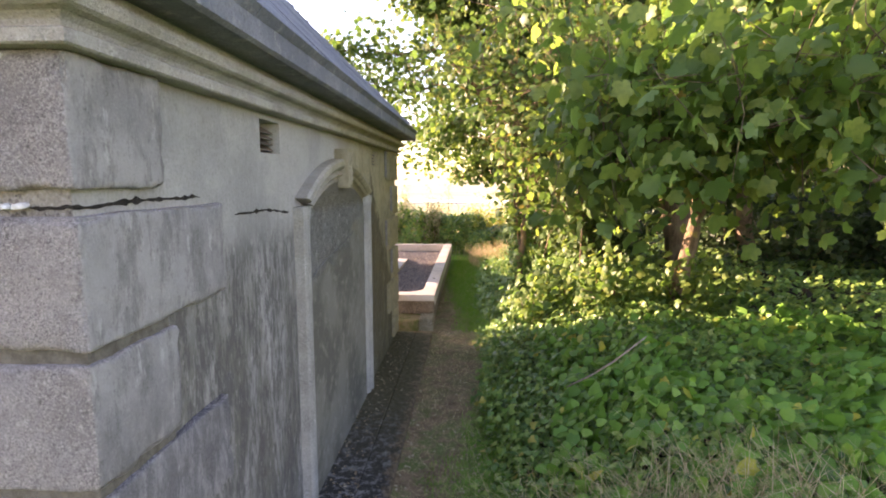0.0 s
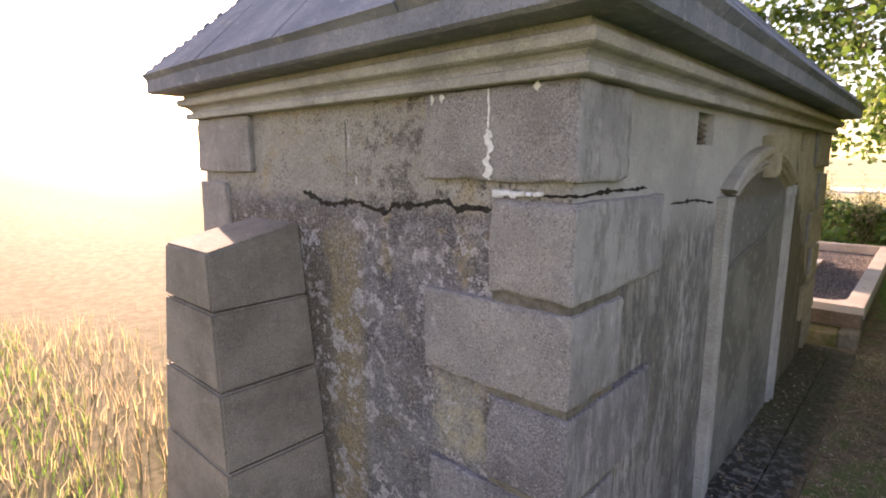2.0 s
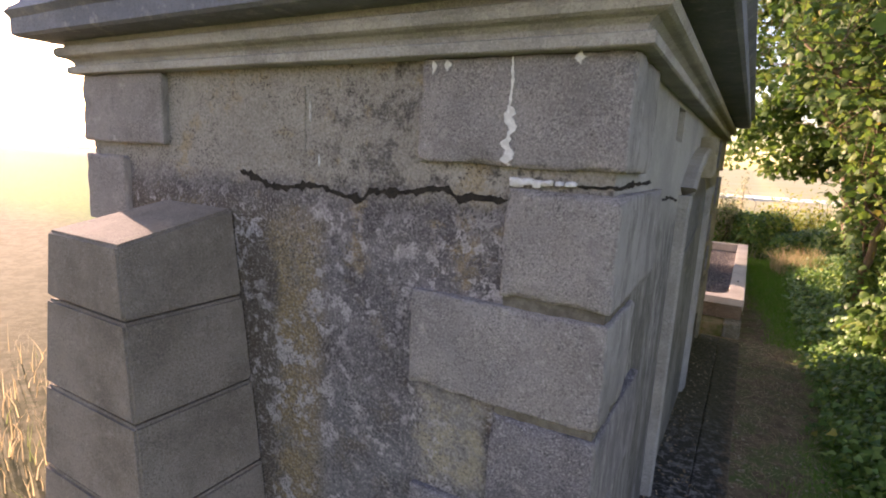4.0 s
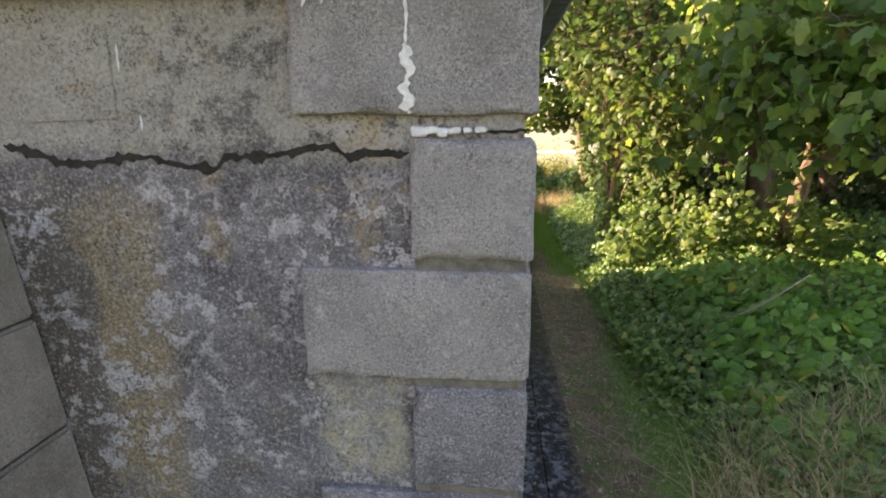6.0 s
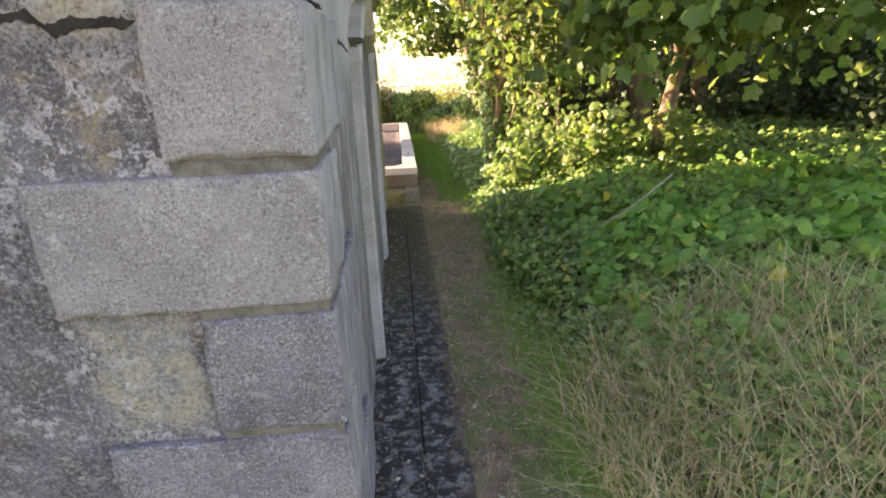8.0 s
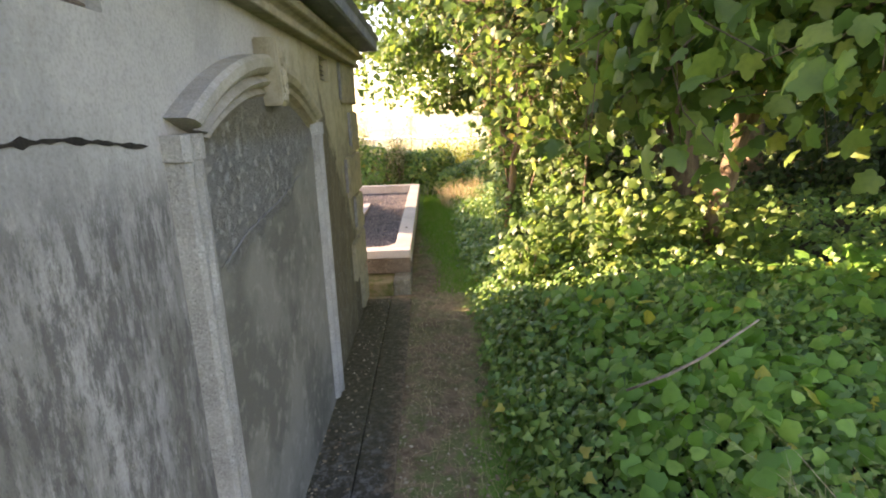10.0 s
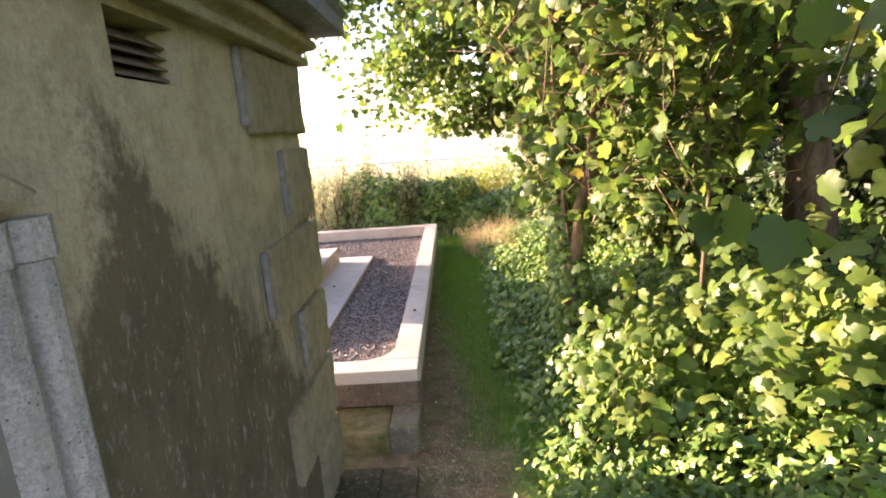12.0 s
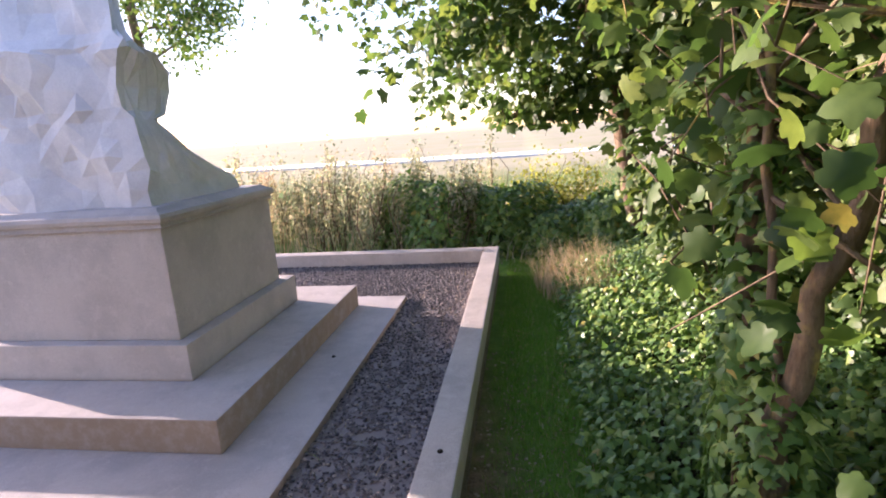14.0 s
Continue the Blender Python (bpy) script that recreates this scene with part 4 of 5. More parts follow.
for x0, x1, z0, z1, o in ((-0.306, -0.268, 1.660, 1.684, 0.012), (-0.274, -0.238, 1.667, 1.685, 0.010), (-0.243, -0.212, 1.663, 1.683, 0.013), (-0.218, -0.184, 1.669, 1.684, 0.011), (-0.180, -0.158, 1.670, 1.684, 0.004), (-0.152, -0.120, 1.672, 1.683, 0.003)):
    part("white_mortar", boxed(x0, x1, o, 0.032, z0, z1, bevel=0.009, segs=2, jitter=0.004), M_MORTAR, front_wall, "white lime mortar in the joint")
for k, (x, z, h) in enumerate(((-0.555, 1.975, 0.018), (-0.51, 1.978, 0.015), (-0.135, 1.985, 0.016))):
    part("white_mortar", ragged((z - h, z + h), x, 0.004, 0.010, 0.003, "front_up", 20 + k, 8), M_MORTAR, front_wall)
part("render_patch", boxed(-1.305, -1.065, IN - 0.004, IN + 0.01, 1.70, 1.937, bevel=0.002, jitter=0.004), M_FRONT, front_wall, "rectangular patch of newer render")
for k, (x, z0, z1) in enumerate(((-1.045, 1.82, 1.887), (-1.004, 1.675, 1.714))):
    part("lime_run", ragged((z0, z1), x, 0.0012, 0.003, -IN + 0.005, "front_up", 40 + k, 12), M_MORTAR, front_wall, "thin white lime run")
for z0, z1, y in ((1.40, 1.65, 4.375), (1.075, 1.32, 4.06), (0.75, 1.0, 4.375), (1.74, 1.99, 4.06)):
    part("pointing", boxed(X1 - IN, X1 - 0.012, y - 0.022, y + 0.008, z0, z1, bevel=0.004), M_POINTING, side_wall)

# ---- the grave plot and its monument ----
KX, KY0, KY1, KZ, KW = 0.367, 5.165, 10.12, 0.338, 0.165
PX0 = -4.0
plot = thing("grave_plot", "raised rectangular grave plot with pale stone kerbs", "grave")
part("kerb", boxed(KX - KW, KX, KY0 + KW, KY1, KZ - 0.16, KZ, bevel=0.008, segs=2), M_KERB, plot, "long pale stone kerb")
part("kerb", boxed(PX0, KX, KY0, KY0 + KW - 0.002, KZ - 0.08, KZ, bevel=0.008, segs=2), M_KERB, plot, "pale stone coping of the kerb")
part("kerb", boxed(PX0, KX - KW - 0.002, KY1 - KW, KY1, KZ - 0.16, KZ - 0.002, bevel=0.008, segs=2), M_KERB, plot)
part("kerb", boxed(PX0, PX0 + KW, KY0 + KW, KY1 - KW - 0.002, KZ - 0.16, KZ - 0.002, bevel=0.008, segs=2), M_KERB, plot)
fil = bmesh.new()
R = 0.2
cxy = (KX - KW - R, KY0 + KW + R)
arc = [(cxy[0] + R * math.cos(-math.pi / 2 + math.pi / 2 * k / 10), cxy[1] + R * math.sin(-math.pi / 2 + math.pi / 2 * k / 10)) for k in range(11)]
ptsf = [(KX - KW + 0.002, KY0 + KW - 0.002)] + arc[::-1]
lo = [fil.verts.new((x, y, KZ - 0.15)) for x, y in ptsf]
hi = [fil.verts.new((x, y, KZ - 0.001)) for x, y in ptsf]
for k in range(len(ptsf)):
    j = (k + 1) % len(ptsf)
    fil.faces.new((lo[k], lo[j], hi[j], hi[k]))
for k in range(1, len(ptsf) - 1):
    fil.faces.new((hi[0], hi[k], hi[k + 1]))
bmesh.ops.recalc_face_normals(fil, faces=fil.faces)
part("kerb_fillet", fil, M_KERB, plot)
part("plot_wall", boxed(PX0 + 0.01, KX - 0.012, KY0 + 0.012, KY0 + KW, 0.105, KZ - 0.081, bevel=0.006), M_BRICKY, plot, "stained brown stone face under the kerb")
part("plot_wall", boxed(KX - KW + 0.01, KX - 0.012, KY0 + KW, KY1 - 0.01, -0.1, KZ - 0.16), M_BRICKY, plot)
part("plot_wall", boxed(PX0 + 0.01, KX - KW, KY1 - KW, KY1 - 0.01, -0.1, KZ - 0.162), M_BRICKY, plot)
part("footing", boxed(PX0, 0.20, 4.90, KY0 + 0.05, -0.12, 0.10, bevel=0.02, segs=2, jitter=0.006), M_MOSS, plot, "mossy footing course")
part("footing", boxed(0.205, 0.366, 4.915, KY0 + 0.05, -0.12, 0.112, bevel=0.02, segs=2, jitter=0.006), M_FOOT, plot, "stained pale stone block of the footing")
part("footing", boxed(PX0, 0.368, KY0 + 0.052, KY0 + 0.2, -0.12, 0.10), M_BRICKY, plot)

bed = part("gravel_bed", boxed(PX0 + KW, KX - KW, KY0 + KW, KY1 - KW, -0.1, 0.19), M_CHIPS, plot)
rng = np.random.default_rng(11)
n = 26000
px = np.concatenate([rng.uniform(-0.75, KX - KW, n // 2), rng.uniform(-2.6, KX - KW, n - n // 2)])
py = np.concatenate([rng.uniform(KY0 + KW, KY1 - KW, n // 2), rng.uniform(8.4, KY1 - KW, n - n // 2)])
ok = ~((px < -0.40) & (py > 5.92) & (py < 8.7))
px, py = px[ok], py[ok]
n = len(px)
octa = np.array([(1, 0, 0), (-0.9, 0.2, 0), (0, 1, 0.1), (0.1, -1, 0), (0, 0, 0.8), (0, 0.1, -0.8)])
turn = rng.uniform(0, 6.283, n)
size = rng.uniform(0.006, 0.014, n)
jit = octa[None] * (size[:, None, None] * rng.uniform(0.6, 1.3, (n, 6, 1)))
cs, sn = np.cos(turn)[:, None], np.sin(turn)[:, None]
vv = np.stack([jit[..., 0] * cs - jit[..., 1] * sn, jit[..., 0] * sn + jit[..., 1] * cs, jit[..., 2] * 0.8], -1)
vv += np.stack([px, py, 0.192 + rng.uniform(0, 0.01, n)], -1)[:, None]
gm = raw_mesh("gravel", vv.reshape(-1, 3), [(4, 0, 2), (4, 2, 1), (4, 1, 3), (4, 3, 0), (5, 2, 0), (5, 1, 2), (5, 3, 1), (5, 0, 3)], n, 6, M_CHIPS)
tagged(new("gravel", gm), "loose dark grey chippings filling the grave plot", "gravel", kind="stuff")

MX, MY = -1.815, 7.33
mon = thing("monument", "pale limestone pedestal on three steps inside the grave plot", "monument")
for name, hx, y0, y1, z0, z1 in (("step", 1.418, 5.92, 8.68, 0.12, 0.235), ("step", 1.05, 6.29, 8.44, 0.235, 0.412), ("base_course", 0.686, 6.668, 8.06, 0.412, 0.62), ("die", 0.604, 6.741, 7.96, 0.62, 1.235)):
    part(name, boxed(MX - hx, MX + hx, y0, y1, z0, z1, bevel=0.007, segs=2), M_MONUMENT, mon)
cap = bmesh.new()
ring_sweep(cap, [(-0.02, 1.235), (0.012, 1.236), (0.02, 1.245), (0.012, 1.258), (0.012, 1.265), (0.03, 1.275), (0.036, 1.295), (0.028, 1.315), (0.0, 1.325), (-0.03, 1.345), (-0.55, 1.347)], MX - 0.604, MX + 0.604, 6.741, 7.96)
bmesh.ops.recalc_face_normals(cap, faces=cap.faces)
part("cap_moulding", cap, M_MONUMENT, mon)

# draped marble group on the pedestal: a steep faceted block, hollowed under its shoulder
st = bmesh.new()
rng = np.random.default_rng(21)
# height, right side, front, back at the right side
# the top levels are unseen, carried up to 3.9 to shade the trees
LEVELS = ((1.345, -1.31, 6.84, 7.80), (1.44, -1.315, 6.85, 7.72), (1.53, -1.32, 6.86, 7.50), (1.61, -1.33, 6.87, 7.34), (1.72, -1.35, 6.88, 7.20), (1.81, -1.38, 6.89, 7.10),
          (1.86, -1.41, 6.89, 7.26), (1.98, -1.43, 6.89, 7.36), (2.09, -1.39, 6.88, 7.34), (2.16, -1.34, 6.87, 7.18), (2.20, -1.35, 6.88, 7.06), (2.26, -1.40, 6.92, 7.02),
          (2.40, -1.45, 6.96, 7.05), (2.7, -1.50, 7.02, 7.2), (3.1, -1.52, 7.05, 7.4), (3.6, -1.58, 7.1, 7.4), (3.9, -1.68, 7.16, 7.36))
NSIDE = 9
rings = []
for i, (z, xr, yf, yb) in enumerate(LEVELS):
    xl, back = 2 * MX - xr + 0.02, min(7.85, yb + 0.30)
    corners = [(xl, yf), (xr, yf), (xr - 0.02, yb), (xr - 0.28, back), (xl, back)]
    ring = []
    for k, (p, q) in enumerate(zip(corners, corners[1:] + corners[:1])):
        for j in range(NSIDE):
            u = j / NSIDE
            x, y = p[0] + (q[0] - p[0]) * u, p[1] + (q[1] - p[1]) * u
            if k == 0:
                # slanting folds of the drapery
                y += 0.045 * math.sin((x * 9 + z * 7.5)) * (0.3 + abs(math.sin(z * 3 + 1))) * min(1, 4 * u * (1 - u) + 0.2)
            jag = 0.018 if z > 1.36 else 0.0
            ring.append(st.verts.new((x + rng.uniform(-jag, jag), y + rng.uniform(-jag, jag), z + rng.uniform(-1, 1) * jag * 0.8)))
    rings.append(ring)
for a, b in zip(rings, rings[1:]):
    n = len(a)
    for k in range(n):
        st.faces.new((a[k], a[(k + 1) % n], b[(k + 1) % n], b[k]))
st.faces.new(rings[-1])
bmesh.ops.recalc_face_normals(st, faces=st.faces)
bmesh.ops.triangulate(st, faces=st.faces)
tagged(part("statue", st, M_STATUE), "rough pale marble carving with folds on the pedestal", "statue")


# ---- plants ----
def tree(name, label, base, height, trunk_r, lean, crown, leaf_shape, leaf_size, leaf_n, material, seed, stems=1, limbs=7, low=0.25, group="trees by the path", crook=0.09, droop=0.0, courses=None, clump=None, moss=False, bare=0, facing=(-0.4, -0.1, 0.6)):
    """Trunk with limbs and twigs, and a crown of single leaves gathered round the twigs.
    courses: the lines that its stems take from the foot, each a thickness and points, in place of a straight trunk; the first few may be bare."""
    rng = np.random.default_rng(seed)
    root = thing(name, label, "tree", base, group)
    bm = bmesh.new()
    tips = []
    rx, ry, z0, z1 = crown

    def clear(p):
        """No bough reaches over the path or hangs bare below the crown."""
        x, y = p[0] + base[0], p[1] + base[1]
        return p[2] > z0 - 0.05 and (x > (1.35 if y < 5 else 1.0) or p[2] > 2.3 or y > 7.5)

    for s in range(len(courses) if courses else stems):
        spread = rng.uniform(-0.03, 0.07, 2) * (stems > 1)
        pts, rad = [], []
        p = np.array([rng.uniform(-0.06, 0.08) * (stems > 1), rng.uniform(-0.1, 0.1) * (stems > 1), -0.1])
        segs = 15 if courses else 9
        if courses:
            line = np.array(courses[s][1:], float)
            at = np.linspace(0, len(line) - 1, segs + 1)
            pts = [tuple(np.array([np.interp(v, np.arange(len(line)), line[:, d]) for d in range(3)]) + rng.normal(scale=0.012 * (0 < v < at[-1]), size=3)) for v in at]
            rad = [courses[s][0] * (1.2 if k == 0 else 1 - 0.62 * k / segs) * rng.uniform(0.88, 1.14) for k in range(segs + 1)]
        for k in range(0 if courses else segs + 1):
            f = k / segs
            pts.append(tuple(p))
            rad.append(trunk_r * (1.25 if k == 0 else 1 - 0.75 * f) * (1 if s == 0 else 0.6))
            p = p + np.array([lean[0] / segs + spread[0] * height / segs + rng.normal(scale=(0.055 if stems > 1 else 0.035) * height / segs * 2), lean[1] / segs + spread[1] * height / segs + rng.normal(scale=0.035 * height / segs * 2), height / segs])
        tube(bm, pts, rad, 8)
        for b in range(0 if s < bare else limbs):
            f = low + (1 - low) * (b + rng.uniform(0, 0.8)) / limbs
            f = min(f, 0.97)
            i = f * segs
            k = int(i)
            o = np.array(pts[k]) + (np.array(pts[min(k + 1, segs)]) - np.array(pts[k])) * (i - k)
            az = rng.uniform(0, 6.283) if b % 2 else 2.4 * b + seed
            reach = (0.55 + 0.45 * rng.random()) * math.sqrt(max(0.08, 1 - (2 * f - 0.9) ** 2 * 0.8))
            goal = np.array([math.cos(az) * rx * reach, math.sin(az) * ry * reach, (rng.uniform(-0.1, 0.25) - droop * max(0, 0.75 - f)) * height])
            if courses:
                goal[2] *= 0.7
            end = o + goal + np.array(base)
            if end[0] < 1.3 and end[2] < 2.9 and end[1] < 9:
                goal[0] = abs(goal[0])
                goal[2] = abs(goal[2])
            q, bp, br = o.copy(), [tuple(o)], [max(0.010, (courses[s][0] if courses else trunk_r) * 0.34 * (1 - 0.6 * f))]
            m = 6
            for j in range(m):
                if not clear(q + goal / m):
                    break
                q = q + goal / m + rng.normal(scale=crook, size=3) + np.array([0, 0, 0.05 * (m - 2 * j) / m])
                bp.append(tuple(q))
                br.append(br[0] * (1 - (j + 1) / (m + 0.6)))
                if j > 0:
                    for _ in range(2):
                        d = rng.normal(size=3) * 0.45
                        d[2] -= 0.1
                        w = q + d * 0.5 + rng.normal(scale=0.08, size=3)
                        e2 = q + d
                        if not clear(e2):
                            continue
                        tube(bm, [tuple(q), tuple(w), tuple(e2)], [br[-1] * 0.5 + 0.003, 0.004, 0.002], 4)
                        tips += [e2, w, q]
            if len(bp) > 2:
                tube(bm, bp, br, 6)
    part("trunk", bm, M_MOSSBARK if moss else M_BARK, root, smooth=True)
    tips = np.array(tips)
    pick = tips[rng.integers(0, len(tips), leaf_n)]
    off = rng.normal(scale=clump or 0.16 + 0.03 * rx, size=(leaf_n, 3))
    pnt = pick + off
    keep = (pnt[:, 2] > z0) & (pnt[:, 2] < z1 + 1) & ((pnt[:, 0] + base[0] > 0.95 + 0.4 * (pnt[:, 1] + base[1] < 5.0)) | (pnt[:, 2] > 2.3) | (pnt[:, 1] + base[1] > 7.5))
    pnt = pnt[keep]
    n = len(pnt)
    nor = rng.normal(scale=0.7, size=(n, 3)) + np.array(facing)
    me = leaves("crown", leaf_shape, pnt, nor, rng.uniform(0.6, 1.25, n) * leaf_size, material, rng, 0.8)
    part("crown", me, material, root)
    return root


def gz(x, y):
    return float(ground_z(x, y))


# M_CROWN instead of M_MAPLE: this tree's shaded foliage is coloured dark
tree("sycamore_tree", "several-stemmed young sycamore with crooked mossy branches", (1.44, 5.95, gz(1.44, 5.95)), 3.6, 0.045, (0, 0), (0.9, 1.0, 0.95, 5), SYCAMORE, 0.09, 3800, M_CROWN, 31, limbs=9, low=0.42, crook=0.15, clump=0.12, moss=True, facing=(-0.05, -0.3, 0.8),
     courses=((0.018, (-0.02, 0, -0.1), (-0.01, 0, 0.75), (-0.08, 0, 1.5), (-0.12, 0, 2.4), (-0.05, 0.1, 3.4)),
              (0.048, (0, 0, -0.1), (0, 0, 0.5), (0.03, -0.07, 0.9), (0.08, -0.16, 1.27), (0.13, -0.18, 1.7), (0.2, 0, 2.4), (0.5, 0.3, 3.3)),
              (0.065, (0.03, 0.2, -0.1), (0.02, 0.22, 0.7), (0, 0.22, 1.4), (0.05, 0.2, 2.0), (-0.25, 0.15, 2.5), (-0.55, 0.1, 2.8), (-0.9, 0, 3.1)),
              (0.040, (0.05, 0.2, 1.9), (0.2, 0.2, 2.4), (0.45, 0.1, 2.9), (0.5, 0.2, 3.7))))
tree("sycamore_tree", "crooked sycamore with a low bare limb and hanging boughs", (3.0, 4.5, gz(3.0, 4.5)), 3.0, 0.055, (0, 0), (0.75, 0.75, 0.95, 4.2), SYCAMORE, 0.12, 5000, M_MAPLE, 41, limbs=10, low=0.42, clump=0.15, moss=True, bare=1, facing=(-0.7, 0.1, 0.4),
     courses=((0.09, (0, 0, -0.1), (0, 0, 0.4), (0.05, 0, 0.8), (0.2, 0, 1.3), (0.65, 0.02, 1.54), (1.3, 0, 1.56), (1.95, 0.05, 1.42), (2.6, 0.1, 1.32)),
              (0.040, (0.1, 0, 1.1), (-0.2, -0.5, 1.6), (-0.6, -1.0, 1.78), (-1.0, -1.35, 1.65), (-1.25, -1.6, 1.45)),
              (0.034, (0.15, 0, 1.15), (0.2, -0.6, 1.7), (0, -1.2, 1.88), (-0.35, -1.75, 1.75)),
              (0.034, (0.2, 0, 1.3), (0.5, -0.5, 1.8), (0.9, -1.0, 2.0), (1.2, -1.5, 2.0))))
tree("sycamore_tree", "thin sycamore sapling with large sunlit leaves", (2.15, 5.5, gz(2.15, 5.5)), 2.3, 0.016, (-0.05, -0.05), (0.4, 0.42, 0.6, 2.2), SYCAMORE, 0.10, 620, M_MAPLE, 44, limbs=5, low=0.6)
tree("ash_tree", "leafy tree with a hanging crown beyond the path", (2.1, 10.6, gz(2.1, 10.6)), 7.0, 0.13, (-1.9, -0.5), (3.2, 2.2, 1.4, 8), MAPLE, 0.105, 44000, M_CROWN, 32, limbs=44, low=0.20, droop=0.10, clump=0.14)
tree("ash_tree", "slender tree with dark drooping leaves beside the ivied hedge", (2.2, 9.3, gz(2.2, 9.3)), 5.2, 0.07, (-0.5, -0.2), (1.7, 1.2, 1.3, 6), MAPLE, 0.10, 15000, M_CROWN, 46, limbs=26, low=0.18, droop=0.08, clump=0.14)
tree("sycamore_tree", "dense shaded sycamore closing the thicket behind the stems", (2.75, 8.2, gz(2.75, 8.2)), 4.6, 0.07, (0.1, 0.1), (1.5, 1.4, 0.9, 6), MAPLE, 0.115, 11000, M_CROWN, 45, limbs=18, low=0.18, clump=0.16)
tree("leaning_tree", "leaning tree with a low limb over the bank", (5.3, 7.7, gz(5.3, 7.7)), 6.6, 0.13, (-1.3, -2.2), (2.3, 2.3, 1.75, 7), MAPLE, 0.10, 6500, M_MAPLE, 33, limbs=16, low=0.26, facing=(-0.9, 0.1, 0.35))
tree("broad_tree", "broad leafy tree over the bank", (7.2, 5.3, gz(7.2, 5.3)), 7.0, 0.17, (-1.6, -0.3), (3.0, 3.0, 1.3, 7), MAPLE, 0.10, 9500, M_MAPLE, 34, limbs=14, low=0.24, facing=(-0.9, 0.1, 0.35))
tree("broad_tree", "thick-trunked tree with sunlit bare limbs behind the thicket", (4.1, 7.4, gz(4.1, 7.4)), 6.5, 0.2, (0, 0), (2.0, 2.0, 2.3, 8), MAPLE, 0.11, 7000, M_MAPLE, 35, limbs=8, low=0.45, crook=0.15, clump=0.16, facing=(-0.9, 0.1, 0.35),
     courses=((0.22, (0, 0, -0.1), (-0.1, 0, 0.9), (-0.3, 0, 2.1), (-0.7, -0.05, 2.9), (-1.15, 0, 3.7), (-1.5, 0.1, 5.0), (-1.6, 0.3, 6.4)),
              (0.13, (-0.3, 0, 2.0), (0.3, 0, 2.7), (0.75, 0.1, 3.3), (0.9, 0, 4.2), (1.4, 0.1, 5.5)),
              (0.085, (-0.5, 0, 2.6), (-0.25, -0.2, 3.3), (0.1, -0.5, 3.6), (0.9, -0.9, 3.4), (1.7, -1.2, 3.0))))
tree("broad_tree", "broad leafy tree in the wood behind", (5.4, 11.6, gz(5.4, 11.6)), 9.0, 0.24, (0, 0), (3.4, 3.4, 0.8, 9), SMALL, 0.16, 13000, M_CROWN, 40, limbs=15, low=0.14)
tree("broad_tree", "broad leafy tree in the wood behind", (8.4, 8.2, gz(8.4, 8.2)), 9.0, 0.24, (0, 0), (3.6, 3.6, 0.8, 9), SMALL, 0.15, 10000, M_CROWN, 36, limbs=15, low=0.12)
tree("broad_tree", "broad leafy tree in the wood behind", (9.0, 3.4, gz(9, 3.4)), 8.5, 0.24, (0, 0), (3.6, 3.4, 0.8, 9), SMALL, 0.14, 12000, M_CROWN, 37, limbs=15, low=0.12)
tree("broad_tree", "broad leafy tree in the wood behind", (7.5, 13.2, gz(7.5, 13.2)), 9.5, 0.24, (0, 0), (3.8, 3.6, 0.8, 10), SMALL, 0.16, 9000, M_CROWN, 38, limbs=15, low=0.12)
tree("far_tree", "tree standing alone beyond the plot", (-9.6, 18.0, gz(-9.6, 18.0)), 9.5, 0.2, (0.5, 0), (4.0, 3.5, 3.5, 10), SMALL, 0.16, 9000, M_CROWN, 39, limbs=13, low=0.4, group="")


def thicket(name, label, centre, radius, n, shape, size, material, seed, flat=1.0, category="shrub", group="shrubs on the bank", stems=10):
    """A shrub: thin stems from one foot and leaves gathered round them."""
    rng = np.random.default_rng(seed)
    base = (centre[0], centre[1], gz(centre[0], centre[1]))
    root = thing(name, label, category, base, group)
    nodes = []
    for _ in range(stems):
        d = rng.normal(size=3)
        d[2] = abs(d[2]) * flat + 0.25
        d = d / np.linalg.norm(d) * np.array(radius) * rng.uniform(0.65, 1.0)
        pts = [np.zeros(3), d * 0.35 + rng.normal(scale=0.10 * max(radius) * 0.6, size=3), d * 0.7 + rng.normal(scale=0.12 * max(radius) * 0.6, size=3), d]
        bm = bmesh.new()
        tube(bm, [tuple(p) for p in pts], [0.014, 0.010, 0.007, 0.003], 5)
        part("stem", bm, M_BARK, root, smooth=True)
        for f in np.linspace(0.3, 1, 7):
            nodes.append(d * f)
    nodes = np.array(nodes)
    p = nodes[rng.integers(0, len(nodes), n)] + rng.normal(scale=0.13 * np.array(radius) / max(radius) + 0.04, size=(n, 3))
    p = p[p[:, 2] > 0.02]
    nor = rng.normal(scale=0.45, size=(len(p), 3)) + np.array([-0.6, -0.15, 0.6])
    part("foliage", leaves("foliage", shape, p, nor, rng.uniform(0.6, 1.2, len(p)) * size, material, rng, 0.8), material, root)
    return root


# the tall saplings take M_CROWN, a darker copy standing in for shade
for k, (x, y, r, h, n) in enumerate(((1.75, 5.2, 0.5, 0.42, 300), (2.3, 4.75, 0.6, 0.62, 420), (1.5, 4.75, 0.35, 0.4, 200), (2.0, 8.0, 0.9, 2.2, 1500), (2.5, 7.1, 0.8, 2.0, 1200), (2.9, 4.6, 0.7, 0.5, 360), (3.3, 5.2, 0.8, 0.5, 300))):
    thicket("sycamore_sapling", "sycamore seedling with broad lobed leaves on the bank", (x, y), (r, r, h), int(n * 1.5), SYCAMORE, 0.085, M_CROWN if h > 1 else M_MAPLE, 50 + k, 1.4)
